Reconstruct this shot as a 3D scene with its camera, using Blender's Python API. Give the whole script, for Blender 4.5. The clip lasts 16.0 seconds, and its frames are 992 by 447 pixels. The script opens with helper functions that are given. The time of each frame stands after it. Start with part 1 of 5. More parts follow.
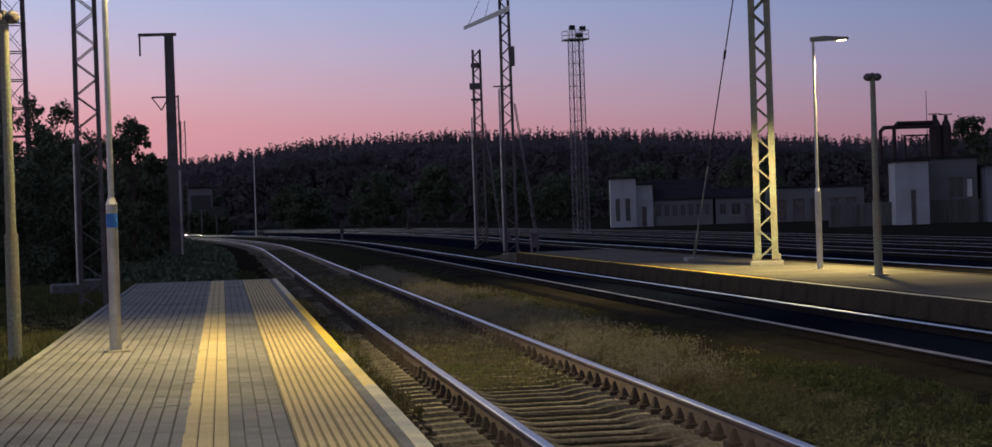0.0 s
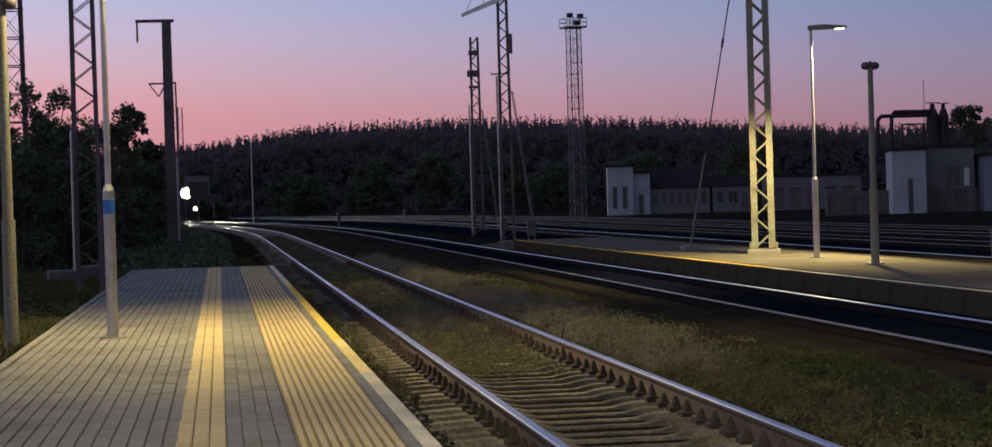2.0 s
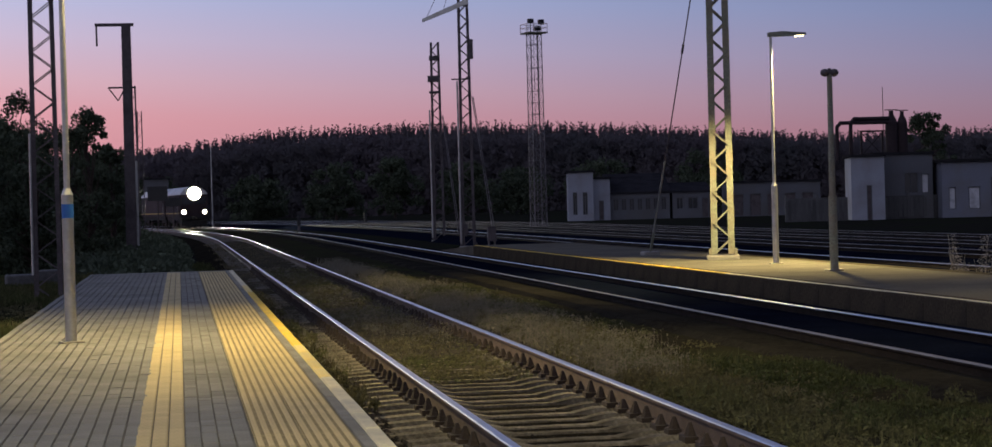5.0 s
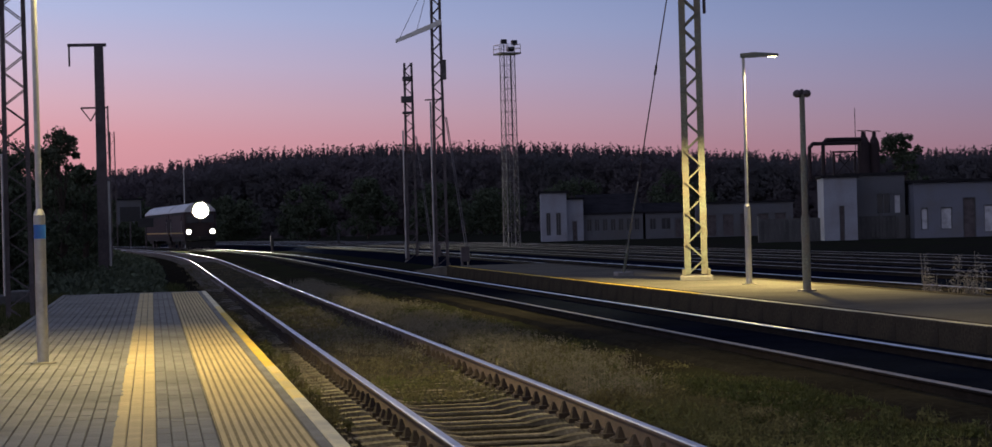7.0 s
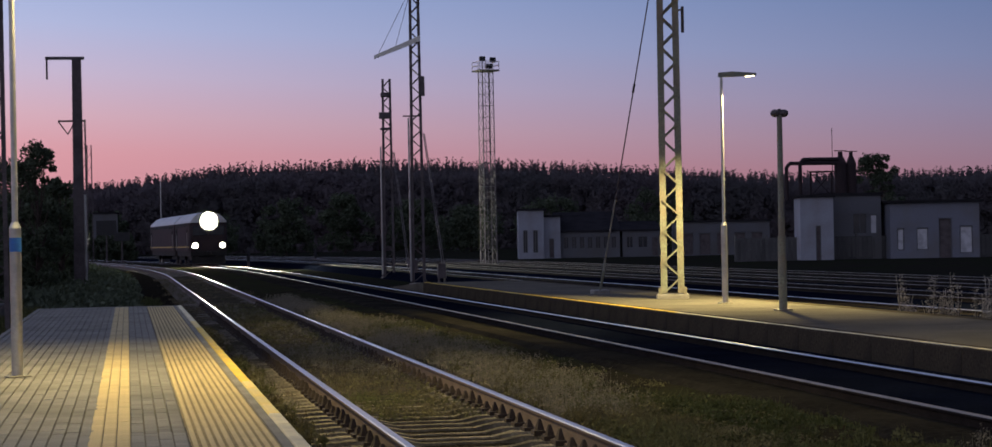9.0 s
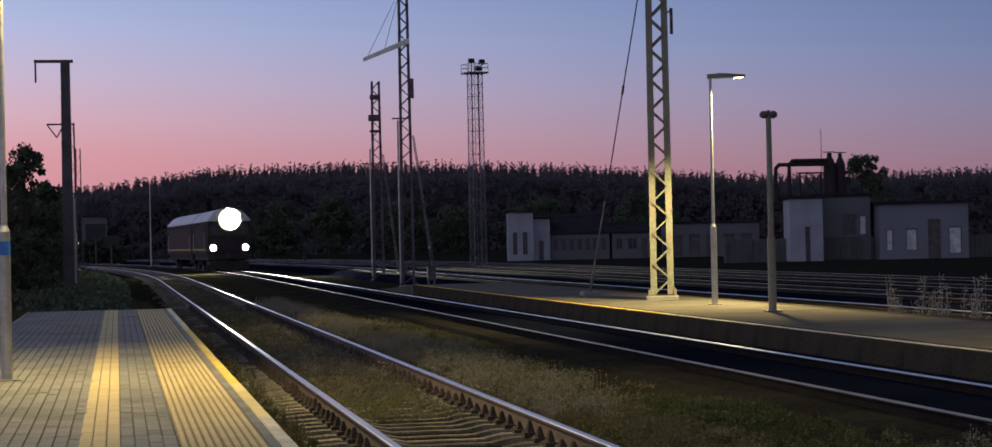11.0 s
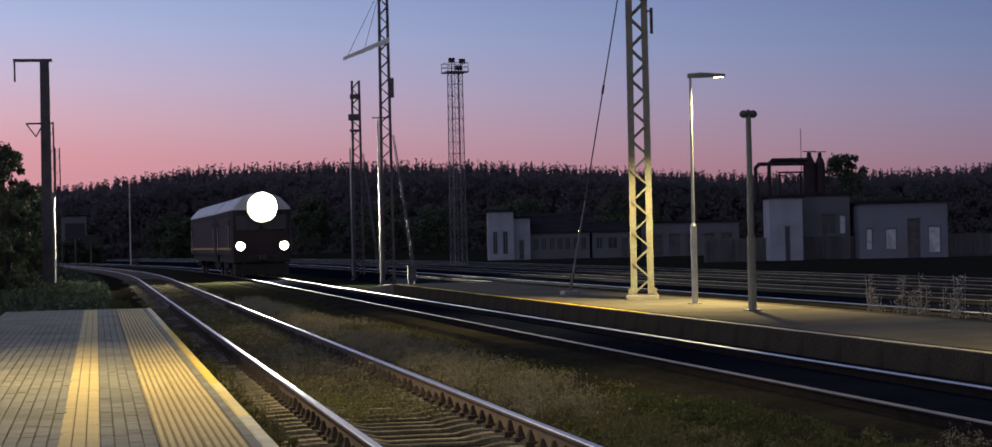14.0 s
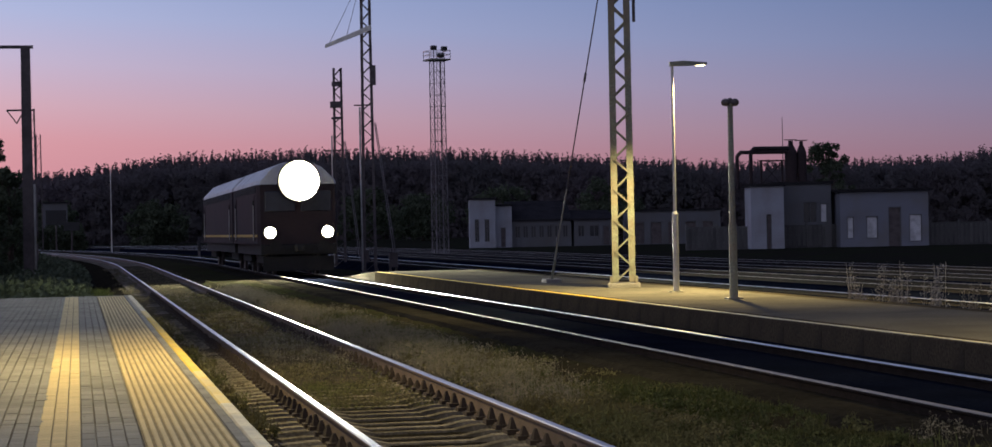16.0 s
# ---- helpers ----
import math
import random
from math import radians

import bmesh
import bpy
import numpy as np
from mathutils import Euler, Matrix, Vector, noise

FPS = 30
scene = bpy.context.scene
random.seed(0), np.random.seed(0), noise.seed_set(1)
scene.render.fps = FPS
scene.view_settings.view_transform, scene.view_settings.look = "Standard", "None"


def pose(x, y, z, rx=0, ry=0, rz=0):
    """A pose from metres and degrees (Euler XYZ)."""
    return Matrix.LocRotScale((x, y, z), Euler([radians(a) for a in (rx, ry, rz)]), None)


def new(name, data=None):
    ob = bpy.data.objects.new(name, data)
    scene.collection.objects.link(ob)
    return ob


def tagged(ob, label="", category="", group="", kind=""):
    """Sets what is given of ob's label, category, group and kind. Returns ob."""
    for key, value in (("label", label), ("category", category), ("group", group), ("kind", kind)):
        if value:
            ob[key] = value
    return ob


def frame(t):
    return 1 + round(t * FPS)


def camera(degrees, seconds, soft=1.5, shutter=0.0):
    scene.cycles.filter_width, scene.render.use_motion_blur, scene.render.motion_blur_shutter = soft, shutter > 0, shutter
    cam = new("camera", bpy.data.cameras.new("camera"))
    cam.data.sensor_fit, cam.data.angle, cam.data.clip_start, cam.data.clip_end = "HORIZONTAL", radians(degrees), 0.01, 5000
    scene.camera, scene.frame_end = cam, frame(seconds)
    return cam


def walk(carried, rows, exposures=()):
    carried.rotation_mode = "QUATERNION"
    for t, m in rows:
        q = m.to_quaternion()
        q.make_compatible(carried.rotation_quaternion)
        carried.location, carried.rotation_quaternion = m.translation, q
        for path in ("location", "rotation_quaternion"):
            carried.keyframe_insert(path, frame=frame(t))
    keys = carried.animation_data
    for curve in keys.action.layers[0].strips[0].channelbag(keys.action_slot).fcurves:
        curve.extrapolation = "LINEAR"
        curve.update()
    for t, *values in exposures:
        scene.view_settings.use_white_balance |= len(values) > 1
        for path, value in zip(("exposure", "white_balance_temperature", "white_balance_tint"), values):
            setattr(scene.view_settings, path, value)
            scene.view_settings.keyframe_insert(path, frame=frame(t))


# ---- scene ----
cam = camera(27.1, 16.0)
EYE = 1.37
walk(cam, [
    (0, pose(0, 0, EYE, 89.68, 1.90, -7.58)),
    (0.5, pose(0, 0, EYE, 89.64, 1.82, -7.61)),
    (1, pose(0, 0, EYE, 89.49, 1.96, -7.61)),
    (1.5, pose(0, 0, EYE, 89.40, 1.95, -7.63)),
    (2, pose(0, 0, EYE, 89.33, 1.72, -7.66)),
    (2.5, pose(0, 0, EYE, 89.31, 1.69, -7.75)),
    (3, pose(0, 0, EYE, 89.33, 1.71, -7.87)),
    (3.5, pose(0, 0, EYE, 89.32, 1.87, -7.99)),
    (4, pose(0, 0, EYE, 89.34, 1.77, -8.25)),
    (6.5, pose(0, 0, EYE, 89.83, 1.54, -9.32)),
    (7, pose(0, 0, EYE, 90.00, 1.55, -9.51)),
    (7.5, pose(0, 0, EYE, 90.08, 1.64, -9.74)),
    (8, pose(0, 0, EYE, 90.18, 1.72, -9.97)),
    (8.5, pose(0, 0, EYE, 90.39, 1.08, -10.08)),
    (11, pose(0, 0, EYE, 90.51, 1.24, -10.44)),
    (11.5, pose(0, 0, EYE, 90.45, 1.18, -10.49)),
    (12, pose(0, 0, EYE, 90.42, 1.10, -10.52)),
    (12.5, pose(0, 0, EYE, 90.51, 1.03, -10.65)),
    (13, pose(0, 0, EYE, 90.56, 1.29, -10.77)),
    (13.5, pose(0, 0, EYE, 90.58, 1.22, -10.91)),
    (14, pose(0, 0, EYE, 90.48, 1.25, -10.99)),
    (14.5, pose(0, 0, EYE, 90.35, 1.18, -11.08)),
    (15, pose(0, 0, EYE, 90.22, 1.31, -11.23)),
    (15.5, pose(0, 0, EYE, 90.18, 1.27, -11.35)),
    (16, pose(0, 0, EYE, 90.13, 1.15, -11.50)),
])

# ---- world and lamps ----
world = bpy.data.worlds.new("dusk_sky")
scene.world = world
world.use_nodes = True
wn, wl = world.node_tree.nodes, world.node_tree.links
wn.clear()


def ramp_node(nodes, stops):
    r = nodes.new("ShaderNodeValToRGB")
    while len(r.color_ramp.elements) < len(stops):
        r.color_ramp.elements.new(0.5)
    for e, (p, c) in zip(r.color_ramp.elements, stops):
        e.position, e.color = p, (*c, 1)
    return r


def math_node(nodes, links, op, a, b):
    m = nodes.new("ShaderNodeMath")
    m.operation = op
    for i, v in enumerate((a, b)):
        if isinstance(v, (int, float)):
            m.inputs[i].default_value = v
        else:
            links.new(v, m.inputs[i])
    return m.outputs[0]


def build_sky():
    tc = wn.new("ShaderNodeTexCoord")
    sep = wn.new("ShaderNodeSeparateXYZ")
    wl.new(tc.outputs["Generated"], sep.inputs[0])
    # the afterglow stands a little to the left of the line, so the blue comes lower to the right
    lean = math_node(wn, wl, "MULTIPLY", sep.outputs["X"], 0.055)
    lift = math_node(wn, wl, "ADD", sep.outputs["Z"], lean)
    glow = ramp_node(wn, [(0.0, (0.50, 0.195, 0.22)), (0.045, (0.565, 0.272, 0.305)), (0.062, (0.535, 0.335, 0.395)),
                          (0.082, (0.46, 0.38, 0.50)), (0.105, (0.36, 0.39, 0.57)), (0.135, (0.26, 0.34, 0.55)),
                          (0.35, (0.13, 0.17, 0.32)), (1.0, (0.075, 0.10, 0.20))])
    wl.new(lift, glow.inputs[0])
    night = ramp_node(wn, [(0.0, (0.30, 0.292, 0.37)), (1.0, (0.09, 0.118, 0.23))])
    wl.new(sep.outputs["Z"], night.inputs[0])
    west = ramp_node(wn, [(0.3, (0, 0, 0)), (0.9, (1, 1, 1))])
    wl.new(sep.outputs["Y"], west.inputs[0])
    mix = wn.new("ShaderNodeMix")
    mix.data_type = "RGBA"
    wl.new(west.outputs[0], mix.inputs["Factor"])
    wl.new(night.outputs[0], mix.inputs["A"])
    wl.new(glow.outputs[0], mix.inputs["B"])
    bg = wn.new("ShaderNodeBackground")
    # cooler away from the sunset
    cool = ramp_node(wn, [(0.40, (1, 1, 1)), (0.92, (0.80, 0.85, 1.0))])
    wl.new(math_node(wn, wl, "ADD", sep.outputs["X"], 0.5), cool.inputs[0])
    tint = wn.new("ShaderNodeMix")
    tint.data_type, tint.blend_type = "RGBA", "MULTIPLY"
    tint.inputs["Factor"].default_value = 1.0
    wl.new(mix.outputs["Result"], tint.inputs["A"])
    wl.new(cool.outputs[0], tint.inputs["B"])
    wl.new(tint.outputs["Result"], bg.inputs[0])
    # brighter towards the sunset, to the left of the line
    side = math_node(wn, wl, "MULTIPLY", sep.outputs["X"], -1.3)
    side = math_node(wn, wl, "MINIMUM", math_node(wn, wl, "ADD", side, 1.22), 1.6)
    wl.new(math_node(wn, wl, "MAXIMUM", side, 0.5), bg.inputs["Strength"])
    out = wn.new("ShaderNodeOutputWorld")
    wl.new(bg.outputs[0], out.inputs[0])


build_sky()


def lamp_light(name, x, y, z, watts, colour, cone=150, tilt=0.0):
    li = bpy.data.lights.new(name, "SPOT")
    li.energy, li.color, li.spot_size, li.spot_blend, li.shadow_soft_size = watts, colour, radians(cone), 0.35, 0.12
    ob = new(name, li)
    ob.matrix_world = pose(x, y, z, tilt, 0, 0)
    return ob


SODIUM = (1.0, 0.79, 0.34)
LED = (1.0, 0.86, 0.50)
lamp_light("platform_lamp_light", -0.7, 22.57, 5.0, 2000, SODIUM, 128)
lamp_light("near_lamp_light", -0.7, 4.0, 5.0, 3300, LED, 152)
lamp_light("far_platform_light", 12.64, 40.3, 4.5, 4300, SODIUM, 146)
# extra lamp out of view, added to brighten the far platform
lamp_light("far_platform_fill_light", 12.4, 20.0, 4.5, 900, SODIUM, 140)

# ---- materials ----


def material(name, colour, rough=0.8, metal=0.0, grain=20.0, vary=0.35, stain=1.5, stain_to=None, bump=0.3, dist=0.01, pieces=0.0, islands=0.0, gloss=0.5):
    """Two scales of variation, fine grain and broad stains, with relief."""
    m = bpy.data.materials.new(name)
    m.use_nodes = True
    n, l = m.node_tree.nodes, m.node_tree.links
    b = n["Principled BSDF"]
    b.inputs["Metallic"].default_value = metal
    b.inputs["Specular IOR Level"].default_value = gloss
    tc = n.new("ShaderNodeTexCoord")

    def noise_tex(scale, detail):
        t = n.new("ShaderNodeTexNoise")
        t.inputs["Scale"].default_value, t.inputs["Detail"].default_value = scale, detail
        l.new(tc.outputs["Object"], t.inputs["Vector"])
        return t.outputs["Fac"]

    fine, broad = noise_tex(grain, 6), noise_tex(stain, 4)
    dark = tuple(c * (1 - vary) for c in colour)
    light = tuple(min(1, c * (1 + vary)) for c in colour)
    r1 = ramp_node(n, [(0.3, dark), (0.7, light)])
    l.new(fine, r1.inputs[0])
    mix = n.new("ShaderNodeMix")
    mix.data_type = "RGBA"
    r2 = ramp_node(n, [(0.42, (0, 0, 0)), (0.68, (0.8, 0.8, 0.8))])
    l.new(broad, r2.inputs[0])
    l.new(r2.outputs[0], mix.inputs["Factor"])
    l.new(r1.outputs[0], mix.inputs["A"])
    mix.inputs["B"].default_value = (*(stain_to or tuple(c * 0.55 for c in colour)), 1)
    col = mix.outputs["Result"]
    if pieces or islands:
        if pieces:
            src = n.new("ShaderNodeObjectInfo").outputs["Random"]
        else:
            src = n.new("ShaderNodeNewGeometry").outputs["Random Per Island"]
        amt = pieces or islands
        scl = math_node(n, l, "ADD", math_node(n, l, "MULTIPLY", src, 2 * amt), 1 - amt)
        mul = n.new("ShaderNodeVectorMath")
        mul.operation = "SCALE"
        l.new(col, mul.inputs[0])
        l.new(scl, mul.inputs["Scale"])
        col = mul.outputs[0]
    l.new(col, b.inputs["Base Color"])
    rr = math_node(n, l, "ADD", math_node(n, l, "MULTIPLY", fine, 0.25), rough - 0.12)
    l.new(rr, b.inputs["Roughness"])
    if bump:
        bp = n.new("ShaderNodeBump")
        bp.inputs["Strength"].default_value, bp.inputs["Distance"].default_value = bump, dist
        l.new(fine, bp.inputs["Height"])
        l.new(bp.outputs[0], b.inputs["Normal"])
    return m


def foliage(name, colour, rough=0.85, through_colour=None, share=0.4, **more):
    """Leaves: a dull surface that lets some of the light behind it through."""
    m = material(name, colour, rough, bump=0.0, gloss=0.0, **more)
    n, l = m.node_tree.nodes, m.node_tree.links
    b, out = n["Principled BSDF"], n["Material Output"]
    tr = n.new("ShaderNodeBsdfTranslucent")
    tr.inputs["Color"].default_value = (*(through_colour or tuple(c * 1.2 for c in colour)), 1)
    mx = n.new("ShaderNodeMixShader")
    mx.inputs[0].default_value = share
    l.new(b.outputs[0], mx.inputs[1])
    l.new(tr.outputs[0], mx.inputs[2])
    l.new(mx.outputs[0], out.inputs["Surface"])
    return m


def glowing(name, colour, strength):
    m = bpy.data.materials.new(name)
    m.use_nodes = True
    b = m.node_tree.nodes["Principled BSDF"]
    b.inputs["Base Color"].default_value = (0.8, 0.8, 0.8, 1)
    b.inputs["Emission Color"].default_value = (*colour, 1)
    b.inputs["Emission Strength"].default_value = strength
    return m


M_SOIL = material("cinder_soil", (0.022, 0.020, 0.017), 0.95, grain=9, stain=0.35, stain_to=(0.020, 0.026, 0.012), bump=0.6, dist=0.05, gloss=0.0)
M_BALLAST = material("ballast_stone", (0.020, 0.017, 0.012), 0.92, grain=28, stain=0.8, stain_to=(0.03, 0.026, 0.018), bump=1.0, dist=0.05, gloss=0.0)
M_STONE = material("loose_stone", (0.050, 0.043, 0.033), 0.9, grain=30, stain=3, bump=0.4, islands=0.5, gloss=0.0)
M_PAVER = material("grey_concrete_paver", (0.25, 0.238, 0.205), 0.85, grain=60, vary=0.22, stain=0.9, stain_to=(0.17, 0.16, 0.135), bump=0.25, dist=0.004, islands=0.09, gloss=0.12)
M_PAVER_ONE = material("grey_concrete_paver_piece", (0.25, 0.238, 0.205), 0.85, grain=60, vary=0.22, stain=0.9, stain_to=(0.17, 0.16, 0.135), bump=0.25, dist=0.004, pieces=0.09, gloss=0.12)
M_TACTILE = material("yellow_tactile_paver", (0.59, 0.465, 0.235), 0.8, grain=50, vary=0.16, stain=1.3, stain_to=(0.47, 0.37, 0.18), bump=0.2, dist=0.003, islands=0.06, gloss=0.12)
M_TACTILE_ONE = material("yellow_tactile_piece", (0.59, 0.465, 0.235), 0.8, grain=50, vary=0.16, stain=1.3, stain_to=(0.47, 0.37, 0.18), bump=0.2, dist=0.003, pieces=0.06, gloss=0.12)
M_GROOVE = material("dark_groove", (0.30, 0.235, 0.12), 0.9, grain=60, stain=2, bump=0.2, dist=0.003, gloss=0.12)
M_JOINT = material("joint_sand", (0.20, 0.185, 0.155), 0.95, grain=80, stain=2, bump=0.3, dist=0.004, gloss=0.0)
M_KERB = material("white_painted_kerb", (0.72, 0.64, 0.42), 0.7, grain=40, vary=0.12, stain=2.2, stain_to=(0.45, 0.40, 0.30), bump=0.2, dist=0.004, pieces=0.08, gloss=0.12)
M_CONC = material("weathered_concrete", (0.30, 0.28, 0.25), 0.88, grain=25, stain=1.0, bump=0.35)
M_SLEEPER = material("concrete_sleeper", (0.235, 0.205, 0.15), 0.9, grain=35, vary=0.45, stain=3.4, stain_to=(0.07, 0.06, 0.042), bump=0.4, pieces=0.25, gloss=0.0)
M_SLEEPER_FAR = material("concrete_sleeper_rest", (0.20, 0.18, 0.15), 0.9, grain=35, stain=3.0, stain_to=(0.10, 0.085, 0.06), bump=0.4, islands=0.25, gloss=0.0)
M_SLEEPER_OLD = material("oily_wooden_sleeper", (0.045, 0.040, 0.036), 0.95, grain=35, stain=3.0, bump=0.4, islands=0.3, gloss=0.0)
M_RAIL = material("rusty_rail_side", (0.13, 0.092, 0.070), 0.75, metal=0.2, grain=40, stain=4, stain_to=(0.09, 0.06, 0.045), bump=0.25, dist=0.004)
M_RAILTOP = material("polished_rail_head", (0.58, 0.57, 0.61), 0.33, metal=1.0, grain=60, vary=0.2, stain=2, stain_to=(0.48, 0.46, 0.46), bump=0.05, dist=0.002)
# missing sky shine put into a darker, rougher rail head
M_DULLTOP = material("dull_rail_head", (0.26, 0.23, 0.21), 0.5, metal=0.7, grain=60, vary=0.2, stain=2, bump=0.05, dist=0.002)
M_BLACKRAIL = material("near_black_rail_side", (0.022, 0.018, 0.017), 0.9, grain=40, stain=4, bump=0.25, dist=0.004, gloss=0.05)
# blue in this near-black base stands in for sky reflected off the oil
M_OILYBLUE = material("sky_tinted_oily_cinder", (0.006, 0.008, 0.016), 0.9, grain=20, stain=0.8, bump=0.8, dist=0.03, gloss=0.0)
M_CINDER = material("brown_cinder", (0.022, 0.020, 0.016), 0.95, grain=14, vary=0.45, stain=0.7, stain_to=(0.040, 0.036, 0.027), bump=0.8, dist=0.04, gloss=0.0)
M_CLIP = material("rusty_fastening", (0.055, 0.04, 0.03), 0.85, metal=0.3, grain=60, stain=8, bump=0.3, dist=0.004)
M_ASPHALT = material("platform_asphalt", (0.155, 0.14, 0.112), 0.9, grain=70, vary=0.25, stain=0.7, stain_to=(0.105, 0.095, 0.078), bump=0.5, dist=0.01, gloss=0.0)
# edge concrete darkened to carry the shade on its track face
M_SHADEEDGE = material("shade_darkened_platform_edge", (0.075, 0.062, 0.044), 0.92, grain=25, stain=0.9, stain_to=(0.04, 0.036, 0.03), bump=0.4, gloss=0.0)
M_WEED = foliage("low_weeds", (0.125, 0.112, 0.060), 0.9, None, 0.2, grain=3, stain=0.5, stain_to=(0.070, 0.088, 0.030), islands=0.4)
M_FLOWER = foliage("pale_seed_heads", (0.21, 0.188, 0.138), 0.9, None, 0.25, grain=3, stain=0.7, islands=0.3)
M_REED = material("bleached_reed", (0.42, 0.37, 0.28), 0.85, grain=3, stain=0.7, bump=0.0, islands=0.3, gloss=0.0)
M_RUST = material("sooty_rusty_pipe", (0.034, 0.021, 0.023), 0.85, grain=12, stain=1.5, bump=0.3)
# on the kerb this yellow is paint plus lamplight put into the colour
M_KERBGOLD = material("yellow_kerb_paint_and_lamplight", (0.78, 0.52, 0.05), 0.65, grain=40, vary=0.12, stain=2.2, stain_to=(0.55, 0.38, 0.08), bump=0.2, dist=0.004, pieces=0.08, gloss=0.12)
M_KERBPALE = material("paler_yellow_kerb_lamplight", (0.75, 0.58, 0.20), 0.68, grain=40, vary=0.12, stain=2.2, stain_to=(0.60, 0.50, 0.26), bump=0.2, dist=0.004, pieces=0.08, gloss=0.12)
# haze before the distant steel is put into this lighter tone
M_TOWER = material("haze_lightened_tower_paint", (0.20, 0.18, 0.19), 0.7, metal=0.1, grain=20, stain=1.5, bump=0.1)
M_STEEL = material("grey_painted_steel", (0.205, 0.215, 0.165), 0.6, metal=0.2, grain=30, stain=2.5, stain_to=(0.22, 0.17, 0.12), bump=0.15, dist=0.004)
M_DARKSTEEL = material("dark_weathered_steel", (0.13, 0.108, 0.108), 0.75, metal=0.2, grain=30, stain=2.5, bump=0.2)
M_GALV = material("galvanised_steel", (0.50, 0.50, 0.48), 0.36, metal=0.75, grain=22, vary=0.12, stain=3, stain_to=(0.34, 0.33, 0.31), bump=0.08, dist=0.003)
M_BLUE = material("blue_plastic_band", (0.03, 0.16, 0.55), 0.5, grain=40, vary=0.12, stain=5, bump=0.05)
M_BLACK = material("black_plastic", (0.02, 0.02, 0.022), 0.5, grain=40, stain=5, bump=0.05)
M_WHITEWALL = material("whitewashed_wall", (0.33, 0.345, 0.39), 0.88, grain=12, vary=0.10, stain=0.5, stain_to=(0.25, 0.24, 0.24), bump=0.25)
M_PALEGREY = material("pale_grey_render", (0.195, 0.205, 0.245), 0.9, grain=12, vary=0.12, stain=0.5, stain_to=(0.18, 0.175, 0.18), bump=0.25)
M_PALEPANEL = material("pale_window_panel", (0.66, 0.66, 0.68), 0.8, grain=12, vary=0.08, stain=2, bump=0.1)
M_GREYWALL = material("grey_block_wall", (0.132, 0.136, 0.148), 0.9, grain=12, vary=0.18, stain=0.4, stain_to=(0.12, 0.115, 0.11), bump=0.3)
M_ROOF = material("dark_felt_roof", (0.035, 0.033, 0.036), 0.9, grain=10, stain=0.6, bump=0.3, gloss=0.0)
M_FENCE = material("fence_concrete", (0.10, 0.098, 0.095), 0.9, grain=15, stain=0.8, bump=0.3, pieces=0.2)
M_WINDOW = material("dark_window_glass", (0.02, 0.022, 0.03), 0.12, grain=3, stain=1, bump=0.0)
M_BARK = material("tree_bark", (0.07, 0.05, 0.038), 0.95, grain=18, stain=3, bump=0.7, dist=0.02)
# purplish lift in the needle colour imitates flare over the wood
M_PINE = foliage("pine_needles", (0.130, 0.114, 0.122), 0.95, (0.15, 0.105, 0.11), 0.35, grain=0.4, stain=0.03, stain_to=(0.092, 0.098, 0.096), islands=0.12)
M_LEAF = foliage("dark_leaves", (0.098, 0.116, 0.076), 0.85, (0.09, 0.11, 0.06), 0.18, grain=3, stain=0.3, islands=0.35)
M_GRASS = foliage("summer_grass", (0.070, 0.079, 0.034), 0.85, (0.07, 0.09, 0.03), 0.12, grain=2, stain=0.9, stain_to=(0.115, 0.10, 0.05), islands=0.45)
M_DRY = foliage("dry_grass", (0.16, 0.138, 0.09), 0.9, None, 0.25, grain=3, stain=0.7, islands=0.35)
M_LOCO = material("maroon_loco_paint", (0.040, 0.027, 0.030), 0.7, grain=14, vary=0.12, stain=0.8, stain_to=(0.03, 0.022, 0.024), bump=0.1, gloss=0.2)
M_LOCOROOF = material("pale_grey_roof_paint", (0.62, 0.62, 0.62), 0.55, grain=14, vary=0.10, stain=0.8, stain_to=(0.42, 0.41, 0.40), bump=0.1)
M_UNDER = material("black_grimy_underframe", (0.022, 0.02, 0.018), 0.85, grain=20, stain=2, bump=0.3)
M_STRIPE = material("yellow_stripe_paint", (0.60, 0.42, 0.06), 0.5, grain=20, vary=0.1, stain=2, bump=0.05)
M_HEADLAMP = glowing("headlamp_lens", (1.0, 0.97, 0.74), 2400.0)
M_MARKER = glowing("marker_lens", (1.0, 0.90, 0.66), 30.0)
# emission for the glare ring added round the headlamp
M_GLARERIM = glowing("headlamp_glare", (1.0, 0.96, 0.62), 1.1)
M_LAMPGLOW = glowing("lit_led_panel", (1.0, 0.85, 0.45), 7.0)

# ---- mesh helpers ----


def mesh_of(name, bm, mat, smooth=False):
    me = bpy.data.meshes.new(name)
    bm.to_mesh(me)
    bm.free()
    for m in (mat if isinstance(mat, (list, tuple)) else (mat,)):
        me.materials.append(m)
    if smooth:
        me.shade_smooth()
    return me


def raw_mesh(name, verts, faces, mat):
    me = bpy.data.meshes.new(name)
    me.from_pydata(verts, [], faces)
    me.materials.append(mat)
    me.update()
    return me


def thing(name, m, label, category, group="", kind=""):
    ob = new(name)
    ob.empty_display_size = 0.2
    ob.matrix_world = m
    return tagged(ob, label, category, group, kind)


def part(name, bm, mat, parent, label="", smooth=False):
    me = bm if isinstance(bm, bpy.types.Mesh) else mesh_of(name, bm, mat, smooth)
    ob = new(name, me)
    ob.parent = parent
    if label:
        tagged(ob, label)
    return ob


